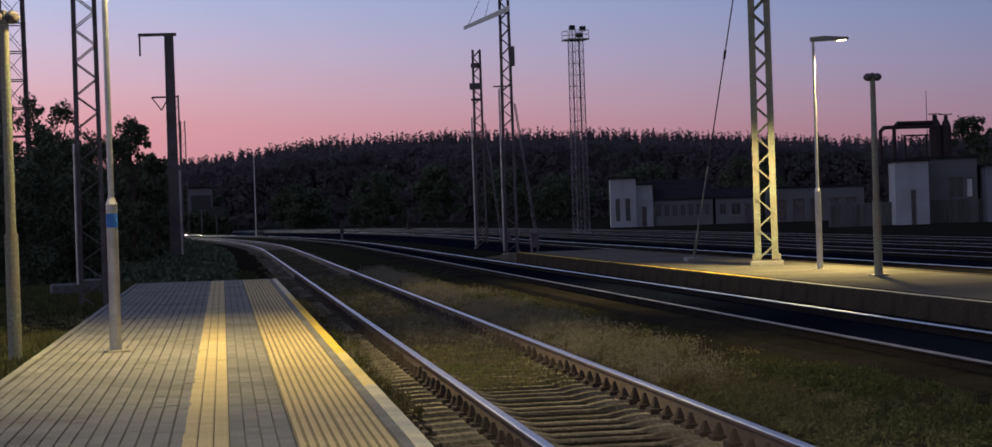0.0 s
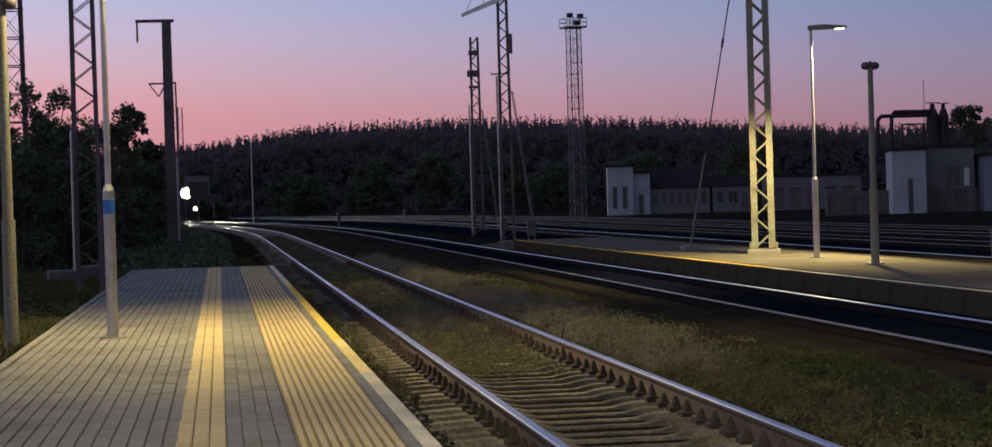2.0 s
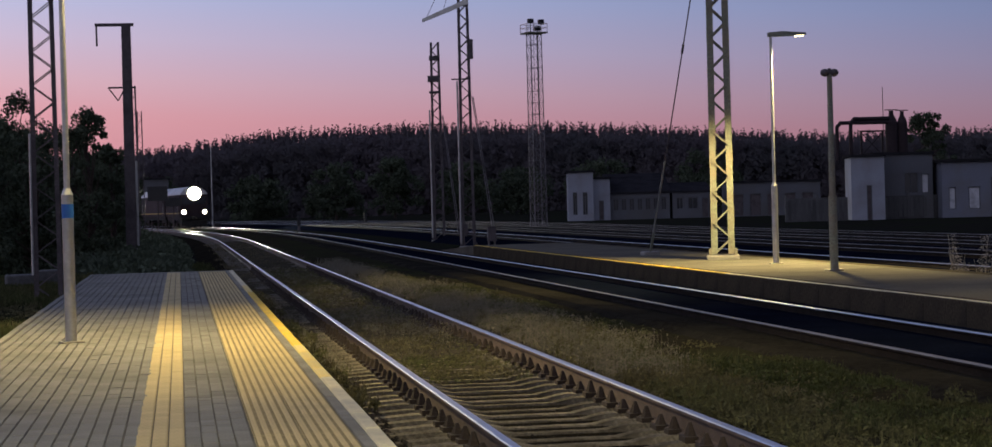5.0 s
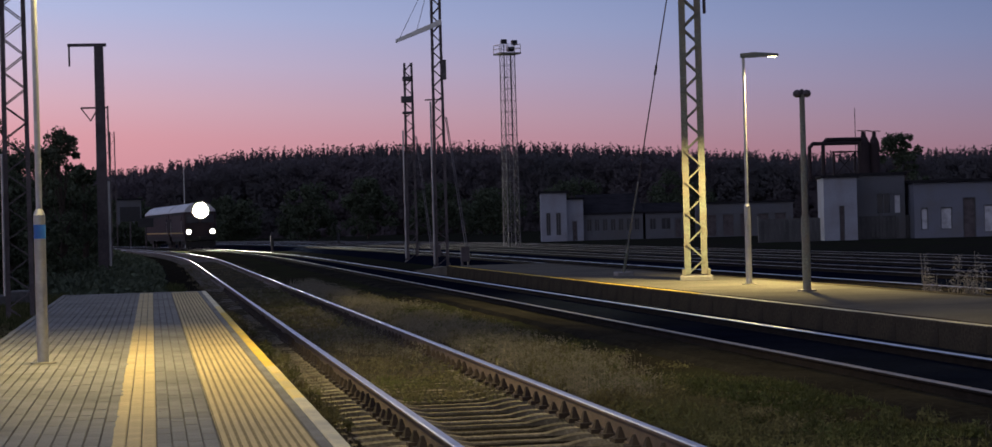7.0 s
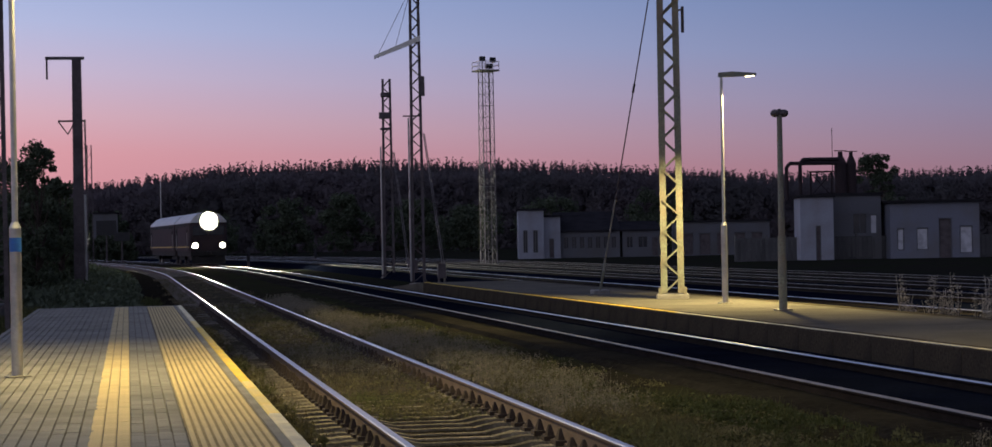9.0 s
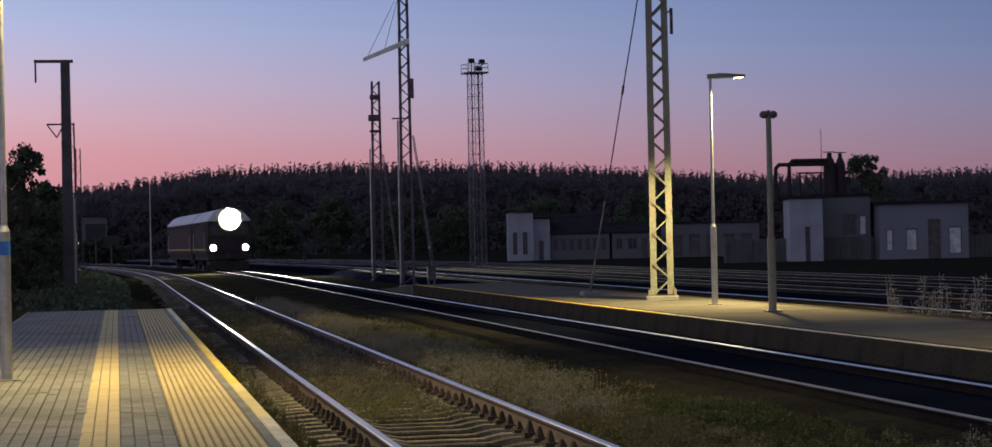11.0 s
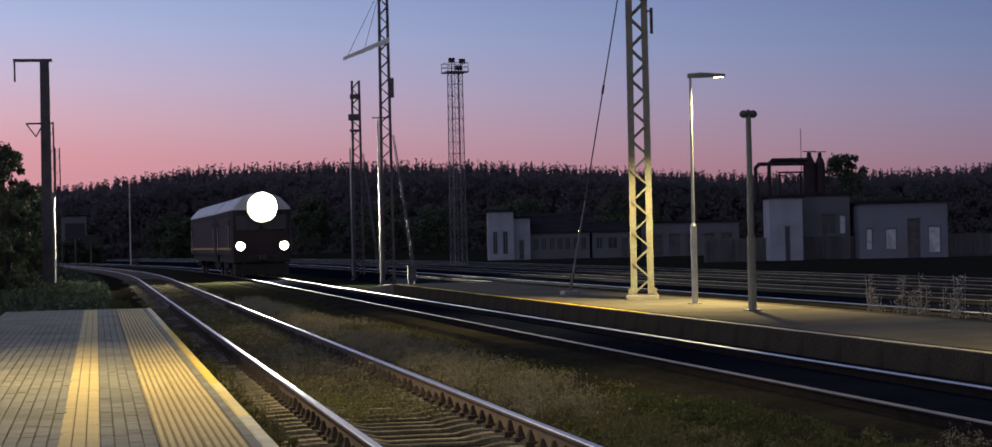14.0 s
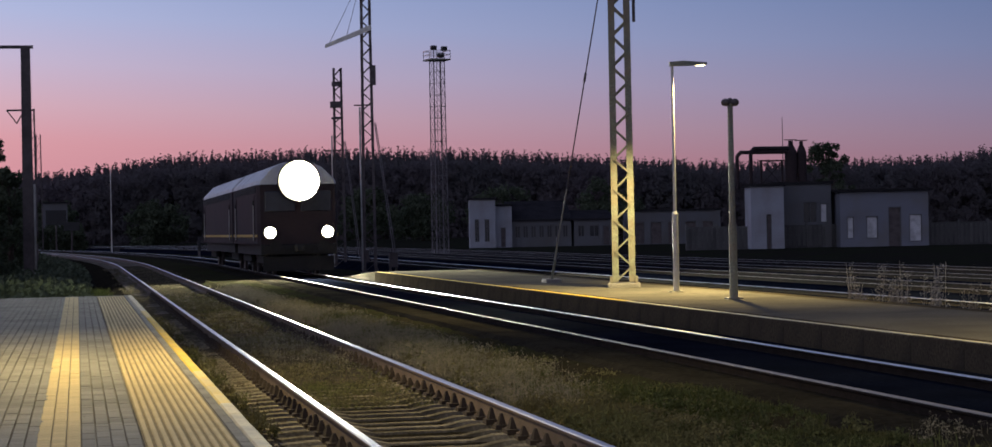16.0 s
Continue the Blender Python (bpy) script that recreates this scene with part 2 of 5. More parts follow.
def box(bm, x0, x1, y0, y1, z0, z1, bevel=0.0):
    r = bmesh.ops.create_cube(bm, size=1.0, matrix=Matrix.Translation(((x0 + x1) / 2, (y0 + y1) / 2, (z0 + z1) / 2)) @ Matrix.Diagonal((x1 - x0, y1 - y0, z1 - z0, 1)))
    if bevel:
        es = list({e for v in r["verts"] for e in v.link_edges})
        bmesh.ops.bevel(bm, geom=es, offset=bevel, segments=1, affect="EDGES", profile=0.5)
    return bm


def rod(bm, a, b, r0, r1=None, seg=8):
    a, b = Vector(a), Vector(b)
    d = b - a
    m = Matrix.Translation((a + b) / 2) @ d.to_track_quat("Z", "Y").to_matrix().to_4x4()
    bmesh.ops.create_cone(bm, cap_ends=True, segments=seg, radius1=r0, radius2=r0 if r1 is None else r1, depth=d.length, matrix=m)
    return bm


def bar(bm, a, b, w, h=None):
    """A square bar from a to b."""
    a, b = Vector(a), Vector(b)
    d = b - a
    m = Matrix.Translation((a + b) / 2) @ d.to_track_quat("Z", "Y").to_matrix().to_4x4() @ Matrix.Diagonal((w, h or w, d.length, 1))
    bmesh.ops.create_cube(bm, size=1.0, matrix=m)
    return bm


def loft(bm, rings, close_ends=True):
    """Skin a row of rings with equal numbers of points."""
    vs = [[bm.verts.new(p) for p in ring] for ring in rings]
    n = len(vs[0])
    for a, b in zip(vs, vs[1:]):
        for i in range(n):
            bm.faces.new((a[i], a[(i + 1) % n], b[(i + 1) % n], b[i]))
    if close_ends:
        bm.faces.new(vs[0][::-1])
        bm.faces.new(vs[-1])
    bmesh.ops.recalc_face_normals(bm, faces=bm.faces)
    return bm


def B():
    return bmesh.new()


# ---- the line ----
RADIUS, BEND = 920.0, 104.0
RAIL_Z, SLEEPER_Z, GROUND_Z = -0.21, -0.39, -0.62


def drop(y, bend=BEND):
    return max(0.0, y - bend) ** 2 / (2 * RADIUS)


def on_line(ax, y, off=0.0, bend=BEND):
    s = max(0.0, y - bend) / RADIUS
    c = math.cos(math.atan(s))
    return ax - drop(y, bend) + off * c, y + off * s * c


def stations(y0, y1, bend=BEND):
    ys, y = [], y0
    while y < y1:
        ys.append(y)
        y += 40 if y + 40 < bend else 6
    return ys + [y1]


RAIL_SECTION = [(-0.075, 0.0), (0.075, 0.0), (0.075, 0.012), (0.012, 0.03), (0.010, 0.135), (0.036, 0.148), (0.037, 0.170), (0.028, 0.18),
                (-0.028, 0.18), (-0.037, 0.170), (-0.036, 0.148), (-0.010, 0.135), (-0.012, 0.03), (-0.075, 0.012)]


def rail_mesh(ax, off, y0, y1, bend):
    bm = B()
    rings = []
    for y in stations(y0, y1, bend):
        rings.append([(*on_line(ax, y, off + dx, bend), SLEEPER_Z + dz) for dx, dz in RAIL_SECTION])
    loft(bm, rings)
    for f in bm.faces:
        if f.normal.z > 0.5 and f.calc_center_median().z > RAIL_Z - 0.02:
            f.material_index = 1
    return bm


def sleeper_mesh():
    """A prestressed sleeper: lower waist, sloped rail seats."""
    bm = B()
    rings = []
    for x, w, z in ((-1.35, 0.13, -0.02), (-1.0, 0.14, 0.0), (-0.55, 0.135, -0.005), (-0.35, 0.11, -0.045), (0.35, 0.11, -0.045), (0.55, 0.135, -0.005), (1.0, 0.14, 0.0), (1.35, 0.13, -0.02)):
        rings.append([(x, -w * 0.85 - 0.02, -0.2), (x, w * 0.85 + 0.02, -0.2), (x, w * 0.8 - 0.02, z), (x, -w * 0.8 + 0.02, z)])
    return loft(bm, rings)


def clip_mesh():
    """Both rail fastenings of one sleeper: pad, bolt and clip on each side of each rail."""
    bm = B()
    for gx in (-0.795, 0.795):
        for s in (-1, 1):
            box(bm, gx + s * 0.10 - 0.05, gx + s * 0.10 + 0.05, -0.085, 0.085, -0.01, 0.035)
            bmesh.ops.create_cone(bm, cap_ends=True, segments=5, radius1=0.055, radius2=0.014, depth=0.11, matrix=Matrix.Translation((gx + s * 0.085, 0, 0.075)))
    return bm


SLEEPER_STEP = 0.46


def build_track(name, ax, y0, y1, label, singles=(0, 0), bend=BEND, dress=True, fill=-0.13, bed=None, dull=False, shoulder=None):
    t = thing(name, pose(0, 0, 0), label, "railway track", "railway tracks", "structure")
    for off in (-0.795, 0.795):
        part("rail", rail_mesh(ax, off, y0, y1, bend), (M_BLACKRAIL if bed else M_RAIL, M_DULLTOP if dull and (off < 0 or ax > 18) else M_RAILTOP), t, "steel rail with a dull head" if dull and off < 0 else "steel rail with a polished head")
    sm = mesh_of("sleeper", sleeper_mesh(), M_SLEEPER)
    cm = mesh_of("fastening", clip_mesh(), M_CLIP)
    sv = np.array([v.co[:] for v in sm.vertices])
    sf = [tuple(p.vertices) for p in sm.polygons]
    cv = np.array([v.co[:] for v in cm.vertices])
    cf = [tuple(p.vertices) for p in cm.polygons]
    V, Fc, CV, CF = [], [], [], []
    rng = random.Random(int(ax * 100))
    y = y0
    while y < y1:
        x, yy = on_line(ax, y, 0, bend)
        a = -math.atan(max(0, y - bend) / RADIUS) * -1
        rot = pose(x, yy, SLEEPER_Z + rng.uniform(-0.008, 0.004), 0, 0, math.degrees(a) + rng.uniform(-0.6, 0.6))
        if singles[0] <= y < singles[1]:
            s = part("sleeper", sm, None, t)
            s.matrix_local = rot
            if dress:
                f = part("fastening", cm, None, t)
                f.matrix_local = rot @ pose(0, rng.uniform(-0.02, 0.02), 0, 0, 0, rng.uniform(-1.5, 1.5)) @ Matrix.Diagonal((1, rng.uniform(0.8, 1.25), rng.uniform(0.75, 1.12), 1))
        else:
            m = np.array(rot)
            n = len(V)
            V.extend((sv @ m[:3, :3].T + m[:3, 3]).tolist())
            Fc.extend(tuple(i + n for i in f) for f in sf)
            if dress and y < 60:
                n = len(CV)
                CV.extend((cv @ m[:3, :3].T + m[:3, 3]).tolist())
                CF.extend(tuple(i + n for i in f) for f in cf)
        y += SLEEPER_STEP
    if V:
        tagged(part("sleeper_rows", raw_mesh("sleeper_rows", V, Fc, M_SLEEPER_OLD if bed else M_SLEEPER_FAR), None, t), kind="stuff")
    if CV:
        tagged(part("fastening_rows", raw_mesh("fastening_rows", CV, CF, M_CLIP), None, t), kind="stuff")
    # ballast bed
    bm = B()
    profile = [(-2.3, GROUND_Z - 0.02), (-1.55, SLEEPER_Z + fill), (-0.75, SLEEPER_Z + fill - 0.02), (0.7, SLEEPER_Z + fill - 0.02), (1.55, SLEEPER_Z + fill), (2.3, GROUND_Z - 0.02)]
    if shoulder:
        # clean brown cinder outside the rail, oil-soaked bed with painted-in sky blue between the rails
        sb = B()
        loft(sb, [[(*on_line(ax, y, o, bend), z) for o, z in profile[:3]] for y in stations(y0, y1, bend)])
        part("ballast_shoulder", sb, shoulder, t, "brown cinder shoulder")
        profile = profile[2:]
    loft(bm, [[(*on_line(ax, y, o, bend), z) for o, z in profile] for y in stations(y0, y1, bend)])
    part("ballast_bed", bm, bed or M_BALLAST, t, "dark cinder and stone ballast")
    return t


# ---- ground ----
def build_ground():
    bm = B()
    bmesh.ops.create_grid(bm, x_segments=60, y_segments=60, size=1500, matrix=Matrix.Translation((0, 1200, GROUND_Z)))
    ob = new("ground", mesh_of("ground", bm, M_SOIL))
    tagged(ob, "dark weedy cinder ground between the railway tracks", "ground", kind="structure")


build_ground()
build_track("railway_track_1", 2.92, -25, 330, "concrete-sleepered railway track with rusty sides and shining rail heads", (12, 40), fill=-0.042)
build_track("railway_track_2", 7.97, -25, 330, "main railway track curving away beside the far platform", (18, 40), fill=0.085, bed=M_OILYBLUE, dull=True, dress=False, shoulder=M_CINDER)
build_track("railway_track_3", 15.85, 20, 330, "siding railway track behind the far platform", bend=130, dress=False, bed=M_OILYBLUE, fill=0.09, dull=True)
build_track("railway_track_4", 20.4, 20, 330, "yard railway track in the dark", bend=130, dress=False, bed=M_OILYBLUE, fill=0.09, dull=True)
build_track("railway_track_6", 24.2, 20, 330, "yard railway track in the dark", bend=130, dress=False, bed=M_OILYBLUE, fill=0.09, dull=True)
build_track("railway_track_5", 27.9, 20, 330, "yard railway track near the depot fence", bend=130, dress=False, bed=M_OILYBLUE, fill=0.09, dull=True)



def strip_bed(name, ax, o0, o1, z, bump, mat, label, y1=250, edge=0.12):
    """An uneven bed of soil that follows the line."""
    V, Fc = [], []
    nx, ys = 10, [-24 + 0.4 * i for i in range(int((y1 + 24) / 0.4))]
    for y in ys:
        for i in range(nx + 1):
            o = o0 + (o1 - o0) * i / nx
            x, yy = on_line(ax, y, o)
            h = noise.noise((x * 1.3, yy * 0.9, 3.1)) * bump + noise.noise((x * 4.0, yy * 3.1, 7.7)) * bump * 0.4
            V.append((x, yy, z + h - (edge if i in (0, nx) else 0.0)))
    for j in range(len(ys) - 1):
        for i in range(nx):
            a = j * (nx + 1) + i
            Fc.append((a, a + 1, a + nx + 2, a + nx + 1))
    me = raw_mesh(name, V, Fc, mat)
    me.shade_smooth()
    tagged(new(name, me), label, "ground", kind="structure")


M_CESS = material("weedy_cess", (0.032, 0.028, 0.018), 0.97, grain=12, stain=0.6, stain_to=(0.036, 0.042, 0.018), bump=0.9, dist=0.05, gloss=0.0)
strip_bed("ground_cess", 2.92, 1.35, 3.45, -0.33, 0.05, M_CESS, "raised weedy cinder strip between the two tracks")
strip_bed("ground_verge", 2.92, -1.76, -1.25, -0.44, 0.04, M_CESS, "weedy strip between the platform kerb and the rail", y1=60, edge=0.03)

M_DIRT = material("brown_trackside_dirt", (0.078, 0.066, 0.046), 0.95, grain=16, vary=0.45, stain=1.1, stain_to=(0.048, 0.045, 0.026), bump=0.8, dist=0.04, gloss=0.0)


def dirt_between_rails(name, ax, o0, o1, y0, y1, label):
    """Dirt that swells up over the sleepers from y0 on, with an uneven front."""
    V, Fc = [], []
    nx = 9
    ys = [y0 + 0.22 * i for i in range(int((y1 - y0) / 0.22))]
    for y in ys:
        for i in range(nx + 1):
            x, yy = on_line(ax, y, o0 + (o1 - o0) * i / nx)
            rise = min(1.0, (y - y0) / 6.0) * 0.085
            h = noise.noise((x * 1.6, yy * 0.8, 5.3)) * 0.045 + noise.noise((x * 5.0, yy * 4.0, 2.2)) * 0.016
            V.append((x, yy, SLEEPER_Z - 0.085 + rise + h))
    for j in range(len(ys) - 1):
        for i in range(nx):
            a = j * (nx + 1) + i
            Fc.append((a, a + 1, a + nx + 2, a + nx + 1))
    me = raw_mesh(name, V, Fc, M_DIRT)
    me.shade_smooth()
    tagged(new(name, me), label, "ground", kind="structure")


dirt_between_rails("ground_between_rails", 2.92, -0.70, 0.70, 20.5, 120, "brown dirt half burying the sleepers between the rails")
dirt_between_rails("ground_beside_rail", 2.92, -1.62, -0.89, 24.0, 60, "brown dirt between the rail and the platform kerb")

# ---- near platform ----
PLAT_L, PLAT_R, PLAT_END = -2.02, 1.20, 47.7


def build_near_platform():
    t = thing("platform_near", pose(0, 0, 0), "low paved station platform with yellow tactile strips and white kerb", "platform", kind="structure")
    bm = B()
    box(bm, PLAT_L + 0.1, PLAT_R - 0.105, -20, PLAT_END - 0.05, GROUND_Z - 0.3, -0.0125)
    part("bedding", bm, M_JOINT, t, "sandy bedding in the paving joints")
    rng = random.Random(5)
    # grey pavers 0.1 by 0.2, in straight columns
    cols = [PLAT_L + 0.10 + 0.1033 * i for i in range(16)] + [0.0 + 0.1 * i for i in range(4)] + [1.011]
    GV, GF = [], []
    one = None
    for ci, x in enumerate(cols):
        y = -9.0 + 0.1 * (ci % 2)
        while y < PLAT_END - 0.2:
            w, d = (0.1033 if ci < 16 else 0.1 if ci < 20 else 0.084), 0.2
            z = rng.uniform(-0.003, 0.002)
            g, gs = 0.0032, 0.0004
            if 12.4 <= y < 15.2 and 9 <= ci < 20:
                if one is None:
                    b1 = B()
                    box(b1, g, 0.1 - g, gs, d - gs, -0.05, 0.0, 0.005)
                    one = mesh_of("paver", b1, M_PAVER_ONE)
                p = part("paver", one, None, t)
                p.location = (x, y, z)
            else:
                n = len(GV)
                x0, x1, y0, y1 = x + g, x + w - g, y + gs, y + d - gs
                e = 0.004
                GV += [(x0, y0, -0.03), (x1, y0, -0.03), (x1, y1, -0.03), (x0, y1, -0.03), (x0 + e, y0, z), (x1 - e, y0, z), (x1 - e, y1, z), (x0 + e, y1, z)]
                GF += [tuple(n + i for i in q) for q in ((4, 5, 6, 7), (0, 1, 5, 4), (1, 2, 6, 5), (2, 3, 7, 6), (3, 0, 4, 7))]
            y += d
    tagged(part("paver_rows", raw_mesh("paver_rows", GV, GF, M_PAVER), None, t, "grey concrete block paving"), kind="stuff")
    # guiding strip: three smooth columns; warning strip: two columns of ribbed slabs
    def slab(V, Fc, slots, a, b, c, d, z, ribs, groove, share):
        n = len(V)
        V.extend([(a, c, z - 0.03), (b, c, z - 0.03), (b, d, z - 0.03), (a, d, z - 0.03), (a, c, z - groove), (b, c, z - groove), (b, d, z - groove), (a, d, z - groove)])
        quads = ((4, 5, 6, 7), (0, 1, 5, 4), (1, 2, 6, 5), (2, 3, 7, 6), (3, 0, 4, 7))
        Fc.extend(tuple(n + i for i in q) for q in quads)
        slots.extend([1, 0, 0, 0, 0])
        p = (b - a) / ribs
        for k in range(ribs):
            r0, r1 = a + p * (k + 0.5 - share / 2), a + p * (k + 0.5 + share / 2)
            n = len(V)
            h, e = z + 0.002, p * 0.10
            V.extend([(r0, c, z - groove), (r1, c, z - groove), (r1, d, z - groove), (r0, d, z - groove), (r0 + e, c, h), (r1 - e, c, h), (r1 - e, d, h), (r0 + e, d, h)])
            Fc.extend(tuple(n + i for i in q) for q in quads)
            slots.extend([0] * 5)

    def slab_mesh(name, V, Fc, slots, mat):
        me = raw_mesh(name, V, Fc, mat)
        me.materials.append(M_GROOVE)
        me.polygons.foreach_set("material_index", slots)
        return me

    for name, piece, label, x0, width, columns, step, ribs, groove, share in (
            ("guide_strip", "guide_slab", "narrow yellow guiding strip", -0.30, 0.1, 3, 0.2, 1, 0.002, 0.97),
            ("warning_strip", "warning_slab", "broad yellow ribbed warning strip", 0.41, 0.3, 2, 0.3, 5, 0.0065, 0.62)):
        V, Fc, slots = [], [], []
        OV, OF, OS = [], [], []
        slab(OV, OF, OS, 0.003, width - 0.003, 0.0003, step - 0.0003, 0.0, ribs, groove, share)
        one_slab = slab_mesh(piece, OV, OF, OS, M_TACTILE_ONE)
        for i in range(columns):
            x, y = x0 + width * i, -9.0
            while y < PLAT_END - 0.2:
                z = rng.uniform(-0.0012, 0.0008)
                if 12 <= y < 20:
                    part(piece, one_slab, None, t).location = (x, y, z)
                else:
                    slab(V, Fc, slots, x + 0.003, x + width - 0.003, y + 0.0003, y + step - 0.0003, z, ribs, groove, share)
                y += step
        tagged(part(name, slab_mesh(name, V, Fc, slots, M_TACTILE), None, t, label), kind="stuff")
    kb = B()
    box(kb, 0, 0.105, 0.004, 0.996, -0.85, 0.006, 0.012)
    km = mesh_of("kerb_block", kb, M_KERB)
    kg = km.copy()
    kg.materials[0] = M_KERBGOLD
    kf = km.copy()
    kf.materials[0] = M_KERBPALE
    for y in range(-10, 47):
        # yellow blocks colour in the lamp's pool, paler ones its two ends
        k = part("kerb_block", kg if 19 < y < 34 else kf if 15 < y < 37 else km, None, t)
        k.location = (PLAT_R - 0.105, y + 0.7, rng.uniform(-0.003, 0.003))
    eb = B()
    box(eb, 0, 0.09, 0.004, 0.996, -0.3, 0.012, 0.01)
    em = mesh_of("edging_block", eb, M_PAVER_ONE)
    for y in range(-10, 47):
        k = part("edging_block", em, None, t)
        k.location = (PLAT_L, y + 0.6, rng.uniform(-0.004, 0.004))
    bm = B()
    box(bm, PLAT_L, PLAT_R, PLAT_END - 0.06, PLAT_END + 0.06, GROUND_Z - 0.2, 0.004, 0.01)
    part("end_kerb", bm, M_CONC, t)


build_near_platform()

# ---- far platform ----
FAR_L, FAR_R = 9.68, 13.25


def build_far_platform():
    t = thing("platform_far", pose(0, 0, 0), "narrow asphalt island platform with concrete edge", "platform", kind="structure")
    bm = B()
    box(bm, FAR_L + 0.3, FAR_R - 0.25, -25, 68, GROUND_Z - 0.2, -0.004)
    part("surface", bm, M_ASPHALT, t, "worn sandy asphalt surface")
    eb = B()
    box(eb, 0, 0.3, 0.005, 1.495, -0.9, 0.0, 0.015)
    em = mesh_of("edge_slab", eb, M_SHADEEDGE)
    for i in range(62):
        k = part("edge_slab", em, None, t)
        k.location = (FAR_L, -25 + 1.5 * i, 0.003 * math.sin(i * 2.3))
        k = part("edge_slab", em, None, t)
        k.location = (FAR_R - 0.25, -25 + 1.5 * i, 0.003 * math.sin(i * 1.7))
    bm = B()
    box(bm, FAR_L + 0.02, FAR_L + 0.10, -25, 36.0, -0.01, 0.006)
    part("edge_line", bm, M_KERB, t, "faded pale edge line")
    bm = B()
    box(bm, FAR_L + 0.02, FAR_L + 0.12, 36.0, 67.9, -0.01, 0.006)
    part("edge_line", bm, M_KERBGOLD, t, "yellow painted edge line")
    # ramp at the far end
    bm = B()
    loft(bm, [[(FAR_L, 68, GROUND_Z - 0.1), (FAR_R, 68, GROUND_Z - 0.1), (FAR_R, 68, -0.004), (FAR_L, 68, -0.004)], [(FAR_L, 84, GROUND_Z - 0.1), (FAR_R - 0.6, 84, GROUND_Z - 0.1), (FAR_R - 0.6, 84, GROUND_Z + 0.02), (FAR_L, 84, GROUND_Z + 0.02)]])
    part("end_ramp", bm, M_ASPHALT, t)


build_far_platform()

# ---- masts, lamps and poles ----


def lattice(bm, w0, w1, h, n, leg, brace, z0=0.0, cross=False):
    """Legs go to one list of meshes and braces into bm: returns the four leg meshes."""
    legs = []
    for sx, sy in ((-1, -1), (1, -1), (1, 1), (-1, 1)):
        lb = B()
        a, b = Vector((sx * w0 / 2, sy * w0 / 2, z0)), Vector((sx * w1 / 2, sy * w1 / 2, h))
        # angle section: two flat bars at a right angle
        loft(lb, [[(p.x, p.y, p.z), (p.x - sx * leg, p.y, p.z), (p.x - sx * leg, p.y - sy * leg * 0.14, p.z), (p.x - sx * leg * 0.14, p.y - sy * leg * 0.14, p.z), (p.x - sx * leg * 0.14, p.y - sy * leg, p.z), (p.x, p.y - sy * leg, p.z)] for p in (a, b)])
        legs.append(lb)
    for k in range(n):
        f0, f1 = k / n, (k + 1) / n
        za, zb = z0 + (h - z0) * f0, z0 + (h - z0) * f1
        wa, wb = (w0 + (w1 - w0) * f0) / 2, (w0 + (w1 - w0) * f1) / 2
        s = 1 if k % 2 else -1
        e = leg * 0.45
        for s2 in ((s, -s) if cross else (s,)):
            bar(bm, (s2 * (wa - e), -wa + 0.01, za), (-s2 * (wb - e), -wb + 0.01, zb), brace, brace * 0.3)
            bar(bm, (s2 * (wa - e), wa - 0.01, za), (-s2 * (wb - e), wb - 0.01, zb), brace, brace * 0.3)
            bar(bm, (-wa + 0.01, s2 * (wa - e), za), (-wb + 0.01, -s2 * (wb - e), zb), brace * 0.3, brace)
            bar(bm, (wa - 0.01, s2 * (wa - e), za), (wb - 0.01, -s2 * (wb - e), zb), brace * 0.3, brace)
        if cross:
            for q in (-1, 1):
                bar(bm, (-wb, q * wb, zb), (wb, q * wb, zb), brace * 0.8)
                bar(bm, (q * wb, -wb, zb), (q * wb, wb, zb), brace * 0.8)
    return legs


def lattice_mast(name, m, w0, w1, h, n, leg, brace, mat, label, z0=0.0, cross=False, plinth=True, group="lattice masts"):
    t = thing(name, m, label, "mast", group)
    bm = B()
    for lb in lattice(bm, w0, w1, h, n, leg, brace, z0 + 0.12 if plinth else z0, cross):
        part("leg", lb, mat, t)
    part("bracing", bm, mat, t)
    if plinth:
        pb = B()
        s = w0 * 0.72
        box(pb, -s, s, -s, s, z0 - 0.4, z0 + 0.10, 0.03)
        part("plinth", pb, M_CONC, t, "chipped concrete plinth")
        for sx in (-1, 1):
            for sy in (-1, 1):
                bb = B()
                box(bb, sx * w0 * 0.55 - 0.035, sx * w0 * 0.55 + 0.035, sy * w0 * 0.55 - 0.035, sy * w0 * 0.55 + 0.035, z0 + 0.09, z0 + 0.24, 0.01)
                part("foot_bracket", bb, mat, t)
    return t


